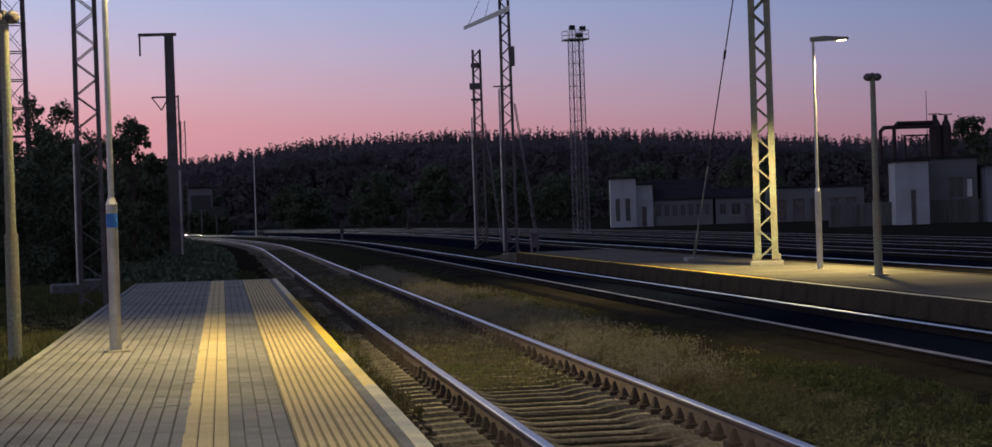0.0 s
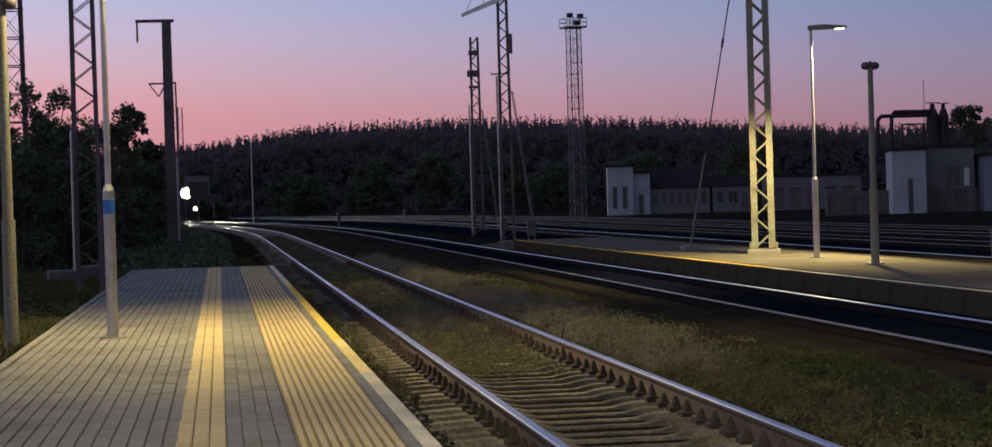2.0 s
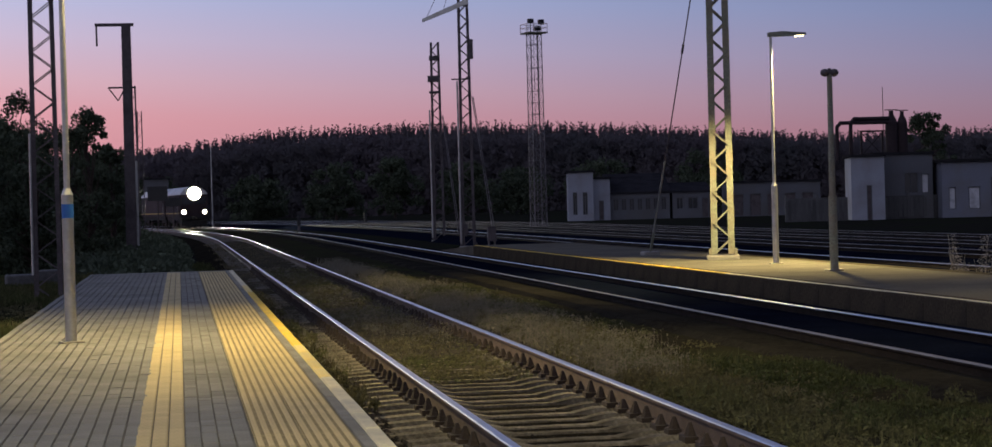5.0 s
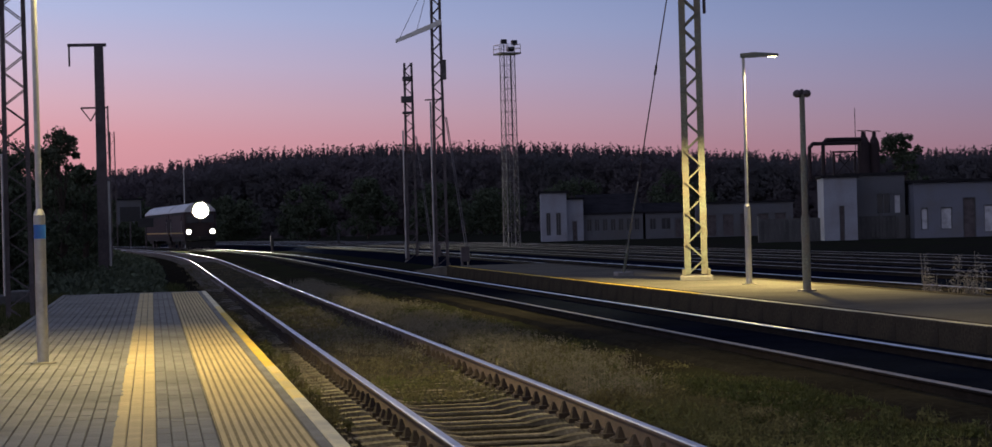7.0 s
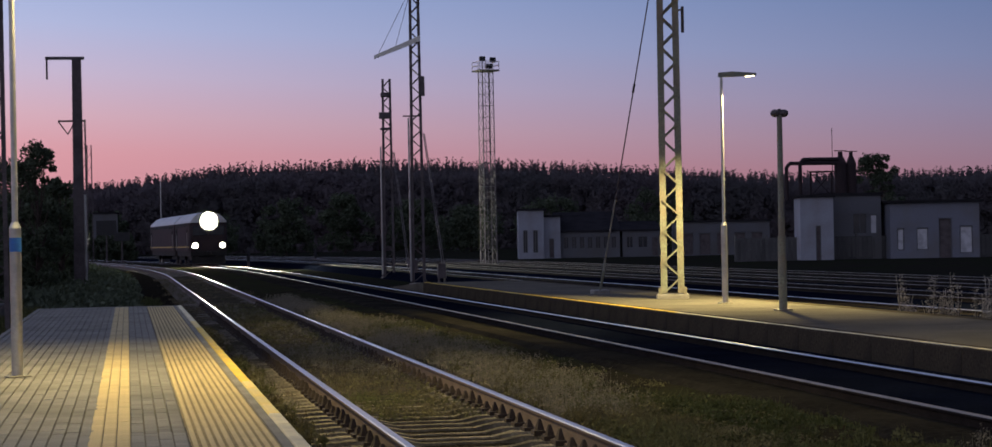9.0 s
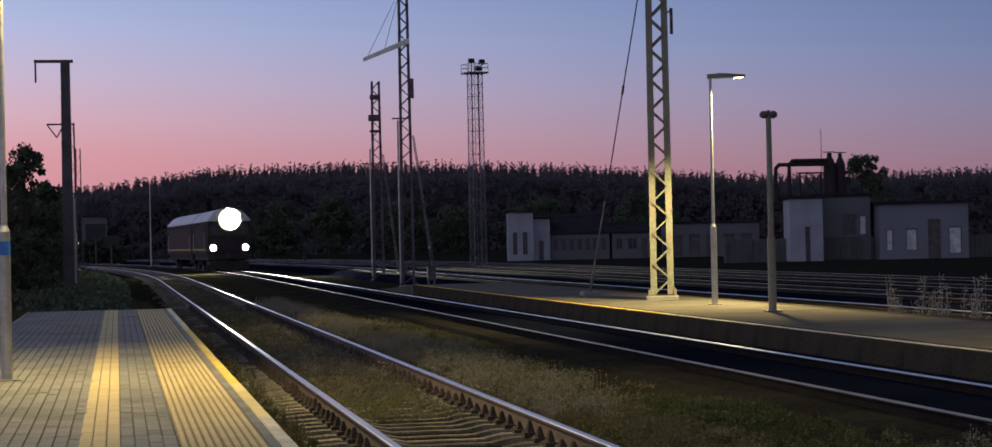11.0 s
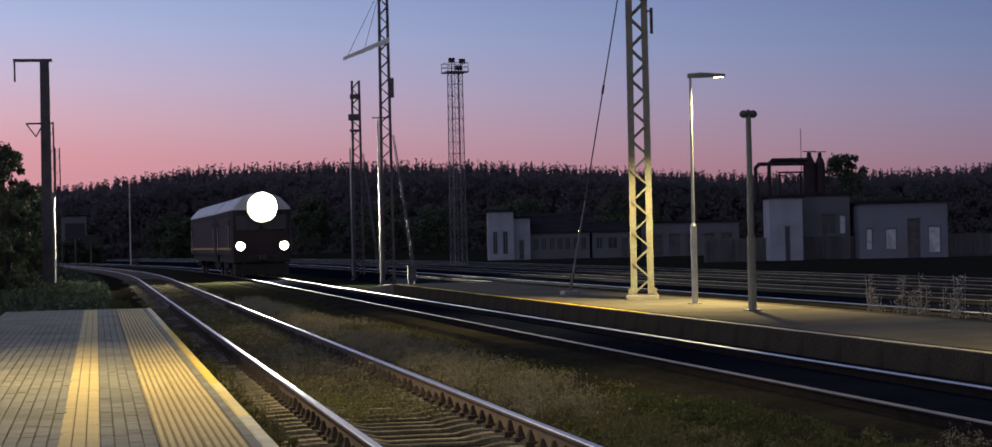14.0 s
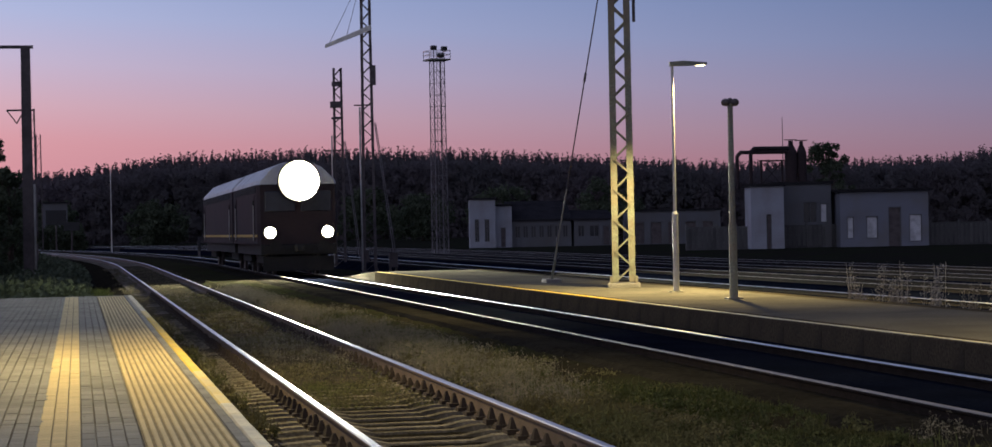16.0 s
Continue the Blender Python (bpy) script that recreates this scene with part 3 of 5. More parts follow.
def masts_right():
    t = lattice_mast("lattice_mast", pose(11.95, 44.5, 0, 0, 0, -15), 0.51, 0.45, 10.4, 30, 0.14, 0.115, M_STEEL, "grey riveted lattice steel mast on a concrete plinth on the platform")
    bm = B()
    rod(bm, (0.2, 0, 6.4), (0.34, 0, 6.45), 0.02)
    rod(bm, (0.33, 0, 5.92), (0.33, 0, 6.5), 0.035)
    part("insulator", bm, M_DARKSTEEL, t)
    # guy wire with its anchor block
    g = thing("guy_wire", pose(11.49, 49.7, 0), "steel guy wire with turnbuckle tied to an anchor block", "guy wire")
    bm = B()
    top = Vector((0.74, -5.0, 10.2))
    rod(bm, top * 0.22, top, 0.015, seg=6)
    part("wire", bm, M_DARKSTEEL, g)
    bm = B()
    rod(bm, (0.0, 0, 0.1), top * 0.225, 0.022, seg=8)
    part("wire_sheath", bm, M_GALV, g, "brighter, thicker lower length of the wire")
    bm = B()
    p = top * 0.47
    rod(bm, p, p + top.normalized() * 0.22, 0.03, seg=8)
    part("turnbuckle", bm, M_DARKSTEEL, g)
    bm = B()
    box(bm, -0.2, 0.2, -0.25, 0.25, -0.3, 0.09, 0.02)
    part("anchor_block", bm, M_CONC, g, "small concrete anchor block")
    bm = B()
    rod(bm, (0, 0, 0.05), (0.03, -0.3, 0.55), 0.035)
    part("anchor_rod", bm, M_STEEL, g)
    # two masts farther down the line
    a = lattice_mast("lattice_mast", pose(14.1, 112, GROUND_Z, 0, 0, -8), 0.62, 0.50, 10.9, 25, 0.12, 0.115, M_DARKSTEEL, "dark lattice mast with signal gear between the tracks")
    for z, w, hh in ((8.72, 0.56, 0.36), (8.1, 0.48, 0.14), (9.9, 0.42, 0.26)):
        bm = B()
        box(bm, -w * 0.75, w * 0.4, -0.4, -0.22, z, z + hh, 0.03)
        part("signal_box", bm, M_DARKSTEEL, a)
    for z in (6.4, 5.7):
        bm = B()
        bar(bm, (-0.75, -0.2, z), (0.5, -0.2, z), 0.06)
        part("bracket", bm, M_DARKSTEEL, a)
    bm = B()
    rod(bm, (-0.36, -0.33, 0.2), (-0.36, -0.33, 7.2), 0.045)
    part("cable_pipe", bm, M_GALV, a, "pale cable pipe")
    b = lattice_mast("lattice_mast", pose(13.05, 93, GROUND_Z, 0, 0, -9), 0.62, 0.47, 14.0, 34, 0.12, 0.10, M_DARKSTEEL, "tall dark lattice mast carrying a slanting boom")
    bm = B()
    loft(bm, [[(-1.85, -0.3, 10.32), (-1.85, -0.16, 10.32), (-1.85, -0.16, 10.48), (-1.85, -0.3, 10.48)], [(0.25, -0.3, 11.1), (0.25, -0.16, 11.1), (0.25, -0.16, 11.36), (0.25, -0.3, 11.36)]])
    part("boom", bm, M_GALV, b, "pale box-section boom")
    bm = B()
    rod(bm, (-1.7, -0.23, 10.45), (-0.1, -0.2, 13.6), 0.012, seg=5)
    rod(bm, (-0.9, -0.23, 10.75), (-0.1, -0.2, 13.6), 0.012, seg=5)
    part("stay_wire", bm, M_DARKSTEEL, b)
    bm = B()
    box(bm, 0.2, 0.42, -0.35, -0.2, 8.6, 9.5, 0.02)
    part("relay_box", bm, M_DARKSTEEL, b)
    bm = B()
    bar(bm, (-0.6, -0.2, 7.7), (0.2, -0.2, 7.7), 0.06)
    part("bracket", bm, M_DARKSTEEL, b)
    bm = B()
    rod(bm, (-0.34, -0.35, 0.2), (-0.34, -0.35, 7.6), 0.045)
    part("cable_pipe", bm, M_GALV, b, "pale cable pipe")
    for root, x1 in (((14.1, 112), 1.0), ((13.05, 93), 1.12)):
        s = thing("guy_strut", pose(root[0], root[1], GROUND_Z), "slanting steel back stay of a lattice mast", "mast stay", "mast stays")
        bm = B()
        rod(bm, (0.28, -0.25, 6.9), (x1, -0.6, 0.0), 0.022, seg=8)
        part("strut", bm, M_TOWER, s)
        bm = B()
        rod(bm, (0.36, -0.1, 6.9), (x1 + 0.12, -0.45, 0.0), 0.020, seg=8)
        part("strut", bm, M_TOWER, s)
    for x, y in ((14.9, 108), (13.65, 90)):
        c = thing("relay_cabinet", pose(x, y, GROUND_Z), "dark steel trackside relay cabinet on legs", "cabinet", "relay cabinets")
        bm = B()
        box(bm, -0.18, 0.18, -0.15, 0.15, 0.35, 0.95, 0.02)
        part("body", bm, M_DARKSTEEL, c)
        bm = B()
        box(bm, -0.21, 0.21, -0.18, 0.18, 0.95, 0.99, 0.01)
        part("roof", bm, M_DARKSTEEL, c)
        for sx in (-0.13, 0.13):
            bm = B()
            box(bm, sx - 0.03, sx + 0.03, -0.12, 0.12, -0.1, 0.35)
            part("leg", bm, M_DARKSTEEL, c)
    # floodlight tower
    f = lattice_mast("floodlight_tower", pose(24.2, 138, GROUND_Z, 0, 0, 12), 0.92, 0.82, 13.5, 17, 0.06, 0.032, M_TOWER, "lattice floodlight tower with railed top platform", cross=True, group="")
    bm = B()
    box(bm, -0.73, 0.73, -0.73, 0.73, 13.46, 13.56)
    part("deck", bm, M_STEEL, f)
    bm = B()
    for zz in (13.85, 14.12):
        for q in (-0.70, 0.70):
            bar(bm, (-0.70, q, zz), (0.70, q, zz), 0.035)
            bar(bm, (q, -0.70, zz), (q, 0.70, zz), 0.035)
    for sx in (-0.70, -0.26, 0.26, 0.70):
        for sy in (-0.70, 0.70):
            bar(bm, (sx, sy, 13.5), (sx, sy, 14.12), 0.035)
    part("railing", bm, M_GALV, f)
    bm = B()
    for sx in (-0.16, 0.16):
        bar(bm, (sx, -0.3, 0.3), (sx, -0.3, 13.5), 0.025)
    for k in range(38):
        bar(bm, (-0.16, -0.3, 0.5 + 0.34 * k), (0.16, -0.3, 0.5 + 0.34 * k), 0.018)
    part("ladder", bm, M_TOWER, f)
    for x, z in ((-0.42, 14.3), (0.34, 14.25), (0.08, 13.8)):
        bm = B()
        box(bm, x - 0.2, x + 0.2, -0.62, -0.35, z - 0.17, z + 0.15, 0.04)
        fl = part("floodlight", bm, M_BLACK, f)
        bm = B()
        rod(bm, (x, -0.48, 13.56), (x, -0.48, z - 0.15), 0.03, seg=6)
        part("stem", bm, M_DARKSTEEL, fl)


def street_lamp(m, h, head, step, label, band=False, glow=M_LAMPGLOW):
    t = thing("platform_lamp", m, label, "lamp post", "platform lamps")
    bm = B()
    rod(bm, (0, 0, -0.05), (0, 0, step), 0.062, 0.062, 14)
    part("lower_pole", bm, M_GALV, t, smooth=False)
    bm = B()
    rod(bm, (0, 0, step), (0, 0, step + 0.07), 0.064, 0.034, 14)
    part("collar", bm, M_GALV, t)
    bm = B()
    rod(bm, (0, 0, step + 0.06), (0, 0, h), 0.034, 0.03, 12)
    part("upper_pole", bm, M_GALV, t)
    bm = B()
    box(bm, -0.12, 0.12, -0.12, 0.12, -0.02, 0.016, 0.005)
    part("base_plate", bm, M_STEEL, t)
    if band:
        bm = B()
        rod(bm, (0, 0, step - 0.25), (0, 0, step - 0.1), 0.0635, 0.0635, 14)
        part("band", bm, M_BLUE, t, "blue plastic band")
    hd = B()
    loft(hd, [[(-0.05, -0.05, h - 0.03), (-0.05, 0.05, h - 0.03), (-0.05, 0.05, h + 0.06), (-0.05, -0.05, h + 0.06)],
              [(head * 0.3, -0.11, h - 0.02), (head * 0.3, 0.11, h - 0.02), (head * 0.3, 0.09, h + 0.08), (head * 0.3, -0.09, h + 0.08)],
              [(head, -0.10, h + 0.0), (head, 0.10, h + 0.0), (head, 0.07, h + 0.05), (head, -0.07, h + 0.05)]])
    lh = part("lamp_head", hd, M_STEEL, t)
    bm = B()
    loft(bm, [[(head * 0.72, -0.06, h - 0.026), (head * 0.72, 0.06, h - 0.026), (head * 0.72, 0.06, h - 0.012), (head * 0.72, -0.06, h - 0.012)],
              [(head * 0.95, -0.06, h - 0.018), (head * 0.95, 0.06, h - 0.018), (head * 0.95, 0.06, h - 0.004), (head * 0.95, -0.06, h - 0.004)]])
    part("led_panel", bm, glow, lh, "glowing lamp panel")
    return t


def camera_pole(m, h, label):
    t = thing("camera_pole", m, label, "pole", "camera poles")
    bm = B()
    rod(bm, (0, 0, -0.05), (0, 0, h * 0.38), 0.076, 0.074, 14)
    part("lower_pole", bm, M_STEEL, t)
    bm = B()
    rod(bm, (0, 0, h * 0.38), (0, 0, h), 0.058, 0.048, 14)
    part("upper_pole", bm, M_STEEL, t)
    bm = B()
    box(bm, -0.14, 0.14, -0.14, 0.14, -0.02, 0.025, 0.006)
    part("base_plate", bm, M_STEEL, t)
    for s in (-1, 1):
        bm = B()
        bmesh.ops.create_uvsphere(bm, u_segments=12, v_segments=8, radius=0.085, matrix=Matrix.Translation((s * 0.085, 0, h + 0.02)) @ Matrix.Diagonal((1, 1, 0.85, 1)))
        part("camera_dome", bm, M_DARKSTEEL, t, "round camera housing", smooth=True)
    bm = B()
    rod(bm, (0, 0, h - 0.05), (0, 0, h + 0.1), 0.05, 0.03, 10)
    part("cap", bm, M_DARKSTEEL, t)
    return t


def left_poles():
    lm = lattice_mast("lattice_mast", pose(-2.33, 37.5, GROUND_Z, 0, 0, 3), 0.50, 0.40, 11.5, 38, 0.08, 0.055, M_DARKSTEEL, "dark lattice steel mast in the bushes beside the platform")
    bm = B()
    rod(bm, (-0.26, -0.3, 0.95), (-0.25, -0.3, 3.45), 0.022, seg=8)
    part("cable_pipe", bm, M_GALV, lm, "pale cable pipe")
    lattice_mast("lattice_mast", pose(-7.7, 80, GROUND_Z, 0, 0, 10), 1.15, 0.9, 14, 13, 0.10, 0.055, M_DARKSTEEL, "wide cross-braced lattice tower behind the trees", cross=True)
    t = thing("signal_post", pose(-1.98, 88, GROUND_Z), "thick dark post with a top arm and hanging rod", "post")
    bm = B()
    loft(bm, [[(-0.24, -0.22, -0.2), (0.24, -0.22, -0.2), (0.24, 0.22, -0.2), (-0.24, 0.22, -0.2)], [(-0.19, -0.18, 9.9), (0.19, -0.18, 9.9), (0.19, 0.18, 9.9), (-0.19, 0.18, 9.9)]])
    part("shaft", bm, M_DARKSTEEL, t)
    bm = B()
    box(bm, -1.28, 0.32, -0.1, 0.1, 9.88, 10.0)
    part("top_arm", bm, M_DARKSTEEL, t)
    bm = B()
    rod(bm, (-1.22, 0, 9.9), (-1.22, 0, 9.05), 0.04)
    part("hanging_rod", bm, M_DARKSTEEL, t)
    bm = B()
    bar(bm, (-0.8, 0, 7.3), (0.3, 0, 7.3), 0.07)
    bar(bm, (-0.8, 0, 7.3), (-0.4, 0, 6.75), 0.05)
    bar(bm, (-0.4, 0, 6.75), (-0.15, 0, 7.2), 0.05)
    part("side_bracket", bm, M_DARKSTEEL, t)
    bm = B()
    rod(bm, (0.27, -0.25, 0.2), (0.27, -0.25, 4.2), 0.05)
    part("cable_pipe", bm, M_GALV, t, "pale cable pipe")
    lattice_mast("lattice_mast", pose(-2.6, 128, GROUND_Z), 0.55, 0.42, 9.8, 18, 0.09, 0.06, M_DARKSTEEL, "distant dark lattice mast beside the line")
    lattice_mast("lattice_mast", pose(-3.2, 185, GROUND_Z), 0.6, 0.45, 11.0, 18, 0.09, 0.06, M_DARKSTEEL, "distant dark lattice mast beside the line")


masts_right()
street_lamp(pose(11.92, 40.3, 0), 4.62, 0.72, 1.58, "slim grey lamp post with a glowing flat head", False)
street_lamp(pose(-1.18, 22.57, 0, 0, 0, 15), 5.05, 0.72, 1.59, "grey two-stage lamp post with a blue band", True)
street_lamp(pose(-1.18, 4.0, 0, 0, 0, 15), 5.05, 0.72, 1.59, "grey two-stage lamp post with a blue band", True)
# unseen post put under the added light at y = 20
street_lamp(pose(11.9, 20.0, 0), 4.62, 0.72, 1.58, "slim grey lamp post with a glowing flat head", False)
camera_pole(pose(11.67, 35.8, 0), 3.55, "grey camera pole on the asphalt platform")
camera_pole(pose(-2.27, 22.8, GROUND_Z + 0.5), 3.75, "pale camera pole in the grass beside the platform")
left_poles()


def far_small():
    t = thing("galvanised_pole", pose(4.05, 252, GROUND_Z), "thin galvanised pole beside the curve", "pole")
    bm = B()
    rod(bm, (0, 0, 0), (0, 0, 10.1), 0.09, 0.06, 10)
    part("shaft", bm, M_GALV, t)
    bm = B()
    box(bm, 0.2, 0.95, -0.2, 0.2, -0.05, 0.55, 0.05)
    part("foot_box", bm, M_BLACK, t)
    for x, y, z, w, h in ((-2.1, 215, 4.1, 2.05, 1.5), (-0.52, 205, 2.8, 1.5, 0.85)):
        s = thing("trackside_sign", pose(x, y, GROUND_Z), "dark sign board on a post between the tracks", "sign", "trackside signs")
        bm = B()
        rod(bm, (0, 0, 0), (0, 0, z + 0.6), 0.07, seg=8)
        part("post", bm, M_DARKSTEEL, s)
        bm = B()
        box(bm, -w / 2, w / 2, -0.1, -0.06, z + 0.62 - h, z + 0.62, 0.01)
        part("board", bm, M_BLACK, s)
    for x, y in ((10.5, 183), (18.4, 205)):
        s = thing("dwarf_signal", pose(x, y, GROUND_Z), "small dark dwarf signal on the ground", "signal", "dwarf signals")
        bm = B()
        box(bm, -0.14, 0.14, -0.12, 0.12, 0.5, 1.45, 0.04)
        part("housing", bm, M_BLACK, s)
        bm = B()
        rod(bm, (0, 0, -0.1), (0, 0, 0.55), 0.1)
        part("foot", bm, M_DARKSTEEL, s)


far_small()

# ---- depot buildings ----


def house(name, m, w, d, h, mat, label, roof_over=0.15, slope=0.0, openings=()):
    """A flat or lean-to roofed block whose front wall has true openings with panes set back in them."""
    t = thing(name, m, label, "building", "depot buildings")
    bm = B()
    xs = sorted({0.0, w, *[v for o in openings for v in (o[0], o[1])]})
    zs = sorted({-0.5, h, *[v for o in openings for v in (o[2], o[3])]})
    for xa, xb in zip(xs, xs[1:]):
        for za, zb in zip(zs, zs[1:]):
            cx, cz = (xa + xb) / 2, (za + zb) / 2
            if not any(o[0] < cx < o[1] and o[2] < cz < o[3] for o in openings):
                box(bm, xa, xb, 0, 0.3, za, zb)
    bmesh.ops.remove_doubles(bm, verts=bm.verts, dist=0.001)
    part("front_wall", bm, mat, t)
    for nm, x0, x1, y0, y1 in (("side_wall", 0.0, 0.3, 0.302, d), ("side_wall", w - 0.3, w, 0.302, d), ("rear_wall", 0.302, w - 0.302, d - 0.3, d)):
        bm = B()
        box(bm, x0, x1, y0, y1, -0.5, h)
        part(nm, bm, mat, t)
    bm = B()
    o = roof_over
    loft(bm, [[(-o, -o, h + 0.002), (w + o, -o, h + 0.002), (w + o, -o, h + 0.2), (-o, -o, h + 0.2)], [(-o, d + o, h + 0.002), (w + o, d + o, h + 0.002), (w + o, d + o, h + 0.2 + slope), (-o, d + o, h + 0.2 + slope)]])
    part("roof", bm, M_ROOF, t)
    for x0, x1, z0, z1, kind in openings:
        if kind == "open":
            continue
        bm = B()
        box(bm, x0 + 0.05, x1 - 0.05, 0.16, 0.2, z0 + 0.05, z1 - 0.05)
        p = part("door" if kind == "door" else "window", bm, {"door": M_DARKSTEEL, "pale": M_PALEPANEL}.get(kind, M_WINDOW), t, {"pale": "pale window panel"}.get(kind, ""))
        fb = B()
        for a, b, c, e in ((x0, x0 + 0.07, z0, z1), (x1 - 0.07, x1, z0, z1), (x0 + 0.07, x1 - 0.07, z0, z0 + 0.07), (x0 + 0.07, x1 - 0.07, z1 - 0.07, z1)):
            box(fb, a + 0.001, b - 0.001, 0.08, 0.17, c, e - 0.001)
        if kind == "window":
            box(fb, (x0 + x1) / 2 - 0.03, (x0 + x1) / 2 + 0.03, 0.1, 0.159, z0 + 0.07, z1 - 0.07)
        part("frame", fb, M_GREYWALL, p)
    return t


DEPOT_Z = -0.6


def build_depot():
    house("white_workshop", pose(39.2, 206, DEPOT_Z, 0, 0, -10), 2.6, 8, 4.9, M_WHITEWALL, "tall whitewashed workshop end with dark windows", openings=((0.5, 0.95, 0.6, 2.9, "window"), (1.5, 2.0, 0.6, 2.9, "window")))
    house("white_annex", pose(41.9, 206.5, DEPOT_Z, 0, 0, -10), 1.75, 7, 4.2, M_WHITEWALL, "pale narrow annex of the workshop", openings=((0.6, 1.1, 0.0, 2.0, "door"),))
    house("long_shed", pose(43.6, 207, DEPOT_Z, 0, 0, -9), 6.3, 9, 2.6, M_GREYWALL, "long low shed with a row of windows", slope=2.0,
          openings=tuple((0.5 + 0.82 * i, 1.05 + 0.82 * i, 0.9, 2.15, "window") for i in range(7)))
    house("small_shed", pose(50.1, 206, DEPOT_Z, 0, 0, -9), 4.0, 7, 2.6, M_GREYWALL, "small shed with a slanting roof", slope=0.9, openings=((0.4, 1.1, 0.9, 2.1, "window"), (1.6, 2.6, 0.9, 2.1, "window"), (3.0, 3.7, 0.0, 2.0, "door")))
    house("garage_row", pose(56.0, 206, DEPOT_Z, 0, 0, -9), 9.5, 6, 3.4, M_GREYWALL, "row of grey garages with plain doors", openings=tuple((0.4 + 1.8 * i, 1.6 + 1.8 * i, 0.0, 2.3, "door") for i in range(5)))
    house("boiler_house_tower", pose(50.4, 150, DEPOT_Z, 0, 0, -14), 2.5, 6, 4.75, M_WHITEWALL, "pale rendered tower of the boiler house", openings=((1.15, 1.55, -0.1, 2.6, "door"),))
    house("boiler_house", pose(53.0, 152, DEPOT_Z, 0, 0, -10), 4.4, 7, 4.9, M_GREYWALL, "grey rendered boiler house with one window", openings=((2.2, 3.3, 1.9, 3.5, "window"), (3.55, 4.1, 1.9, 3.4, "pale")))
    house("boiler_annex", pose(57.4, 149.5, DEPOT_Z, 0, 0, -10), 6.8, 7, 4.2, M_PALEGREY, "pale single-storey annex with door and white windows", roof_over=0.25,
          openings=((0.5, 1.05, 0.6, 2.3, "pale"), (2.0, 2.9, 0.6, 2.3, "pale"), (3.7, 4.7, -0.1, 3.0, "door"), (5.3, 6.3, 0.3, 2.4, "pale")))
    house("lineside_hut", pose(-4.6, 290, DEPOT_Z, 0, 0, 0), 3.3, 5, 6.6, M_GREYWALL, "grey lineside hut half hidden by trees", openings=((1.2, 2.1, 3.4, 4.8, "window"),))
    # pipes and stacks on the roof
    t = thing("pipe_bridge", pose(0, 152.5, DEPOT_Z), "rusty insulated pipes bent over the boiler house roof", "pipes")
    for x0, x1, z in ((50.2, 54.2, 7.45), (51.3, 54.4, 7.75)):
        bm = B()
        rod(bm, (x0, 0, 4.6), (x0, 0, z - 0.25), 0.15, seg=12)
        rod(bm, (x0, 0, z - 0.3), (x0 + 0.3, 0, z), 0.15, seg=12)
        rod(bm, (x0 + 0.25, 0, z), (x1, 0, z), 0.15, seg=12)
        part("pipe", bm, M_RUST, t)
    bm = B()
    for x in (52.3, 54.0):
        bar(bm, (x, 0.5, 4.8), (x, 0.5, 6.8), 0.12)
    bar(bm, (52.2, 0.5, 6.8), (56.2, 0.5, 6.8), 0.12)
    bar(bm, (52.3, 0.5, 4.9), (54.0, 0.5, 6.7), 0.06)
    bar(bm, (54.0, 0.5, 4.9), (52.3, 0.5, 6.7), 0.06)
    part("support_frame", bm, M_RUST, t)
    for x, h, r in ((54.75, 8.35, 0.50), (55.62, 8.3, 0.42)):
        s = thing("boiler_stack", pose(x, 153, DEPOT_Z), "fat sooty boiler stack with a small cap", "stack", "boiler stacks")
        bm = B()
        rod(bm, (0, 0, 4.8), (0, 0, h - 0.9), r, r * 0.95, 16)
        rod(bm, (0, 0, h - 0.9), (0, 0, h - 0.4), r * 0.95, r * 0.5, 16)
        rod(bm, (0, 0, h - 0.4), (0, 0, h), r * 0.4, r * 0.35, 12)
        part("drum", bm, M_RUST, s)
        bm = B()
        bar(bm, (-0.5, 0, h + 0.06), (0.5, 0, h + 0.06), 0.07)
        part("cap_bar", bm, M_RUST, s)
    a = thing("aerial", pose(54.1, 153, DEPOT_Z), "thin aerial mast over the boiler house", "aerial")
    bm = B()
    rod(bm, (0, 0, 4.8), (0, 0, 10.2), 0.04, 0.025)
    part("shaft", bm, M_DARKSTEEL, a)
    # concrete fence before the depot
    pb = B()
    box(pb, 0.04, 2.36, -0.05, 0.05, -0.2, 1.75)
    pm = mesh_of("fence_panel", pb, M_FENCE)
    rb = B()
    box(rb, 0.0, 0.24, -0.075, -0.052, 0.12, 1.62, 0.008)
    rm = mesh_of("pale", rb, M_FENCE)
    qb = B()
    box(qb, -0.08, 0.08, -0.09, 0.09, -0.3, 1.95, 0.01)
    qm = mesh_of("fence_post", qb, M_FENCE)
    for fx, fy, n in ((45.4, 150.5, 2), (53.0, 151.6, 2), (64.4, 149.0, 6)):
        f = thing("fence", pose(fx, fy, DEPOT_Z, 0, 0, -3), "grey concrete panel fence along the depot", "fence", "depot fences")
        for k in range(n):
            o = part("fence_panel", pm, None, f)
            o.location = (2.4 * k, 0, 0)
            for q in range(6):
                pl = part("pale", rm, None, o)
                pl.location = (0.14 + 0.38 * q, 0, 0)
            o = part("fence_post", qm, None, f)
            o.location = (2.4 * k, 0, 0)


build_depot()

# ---- woods and bushes ----


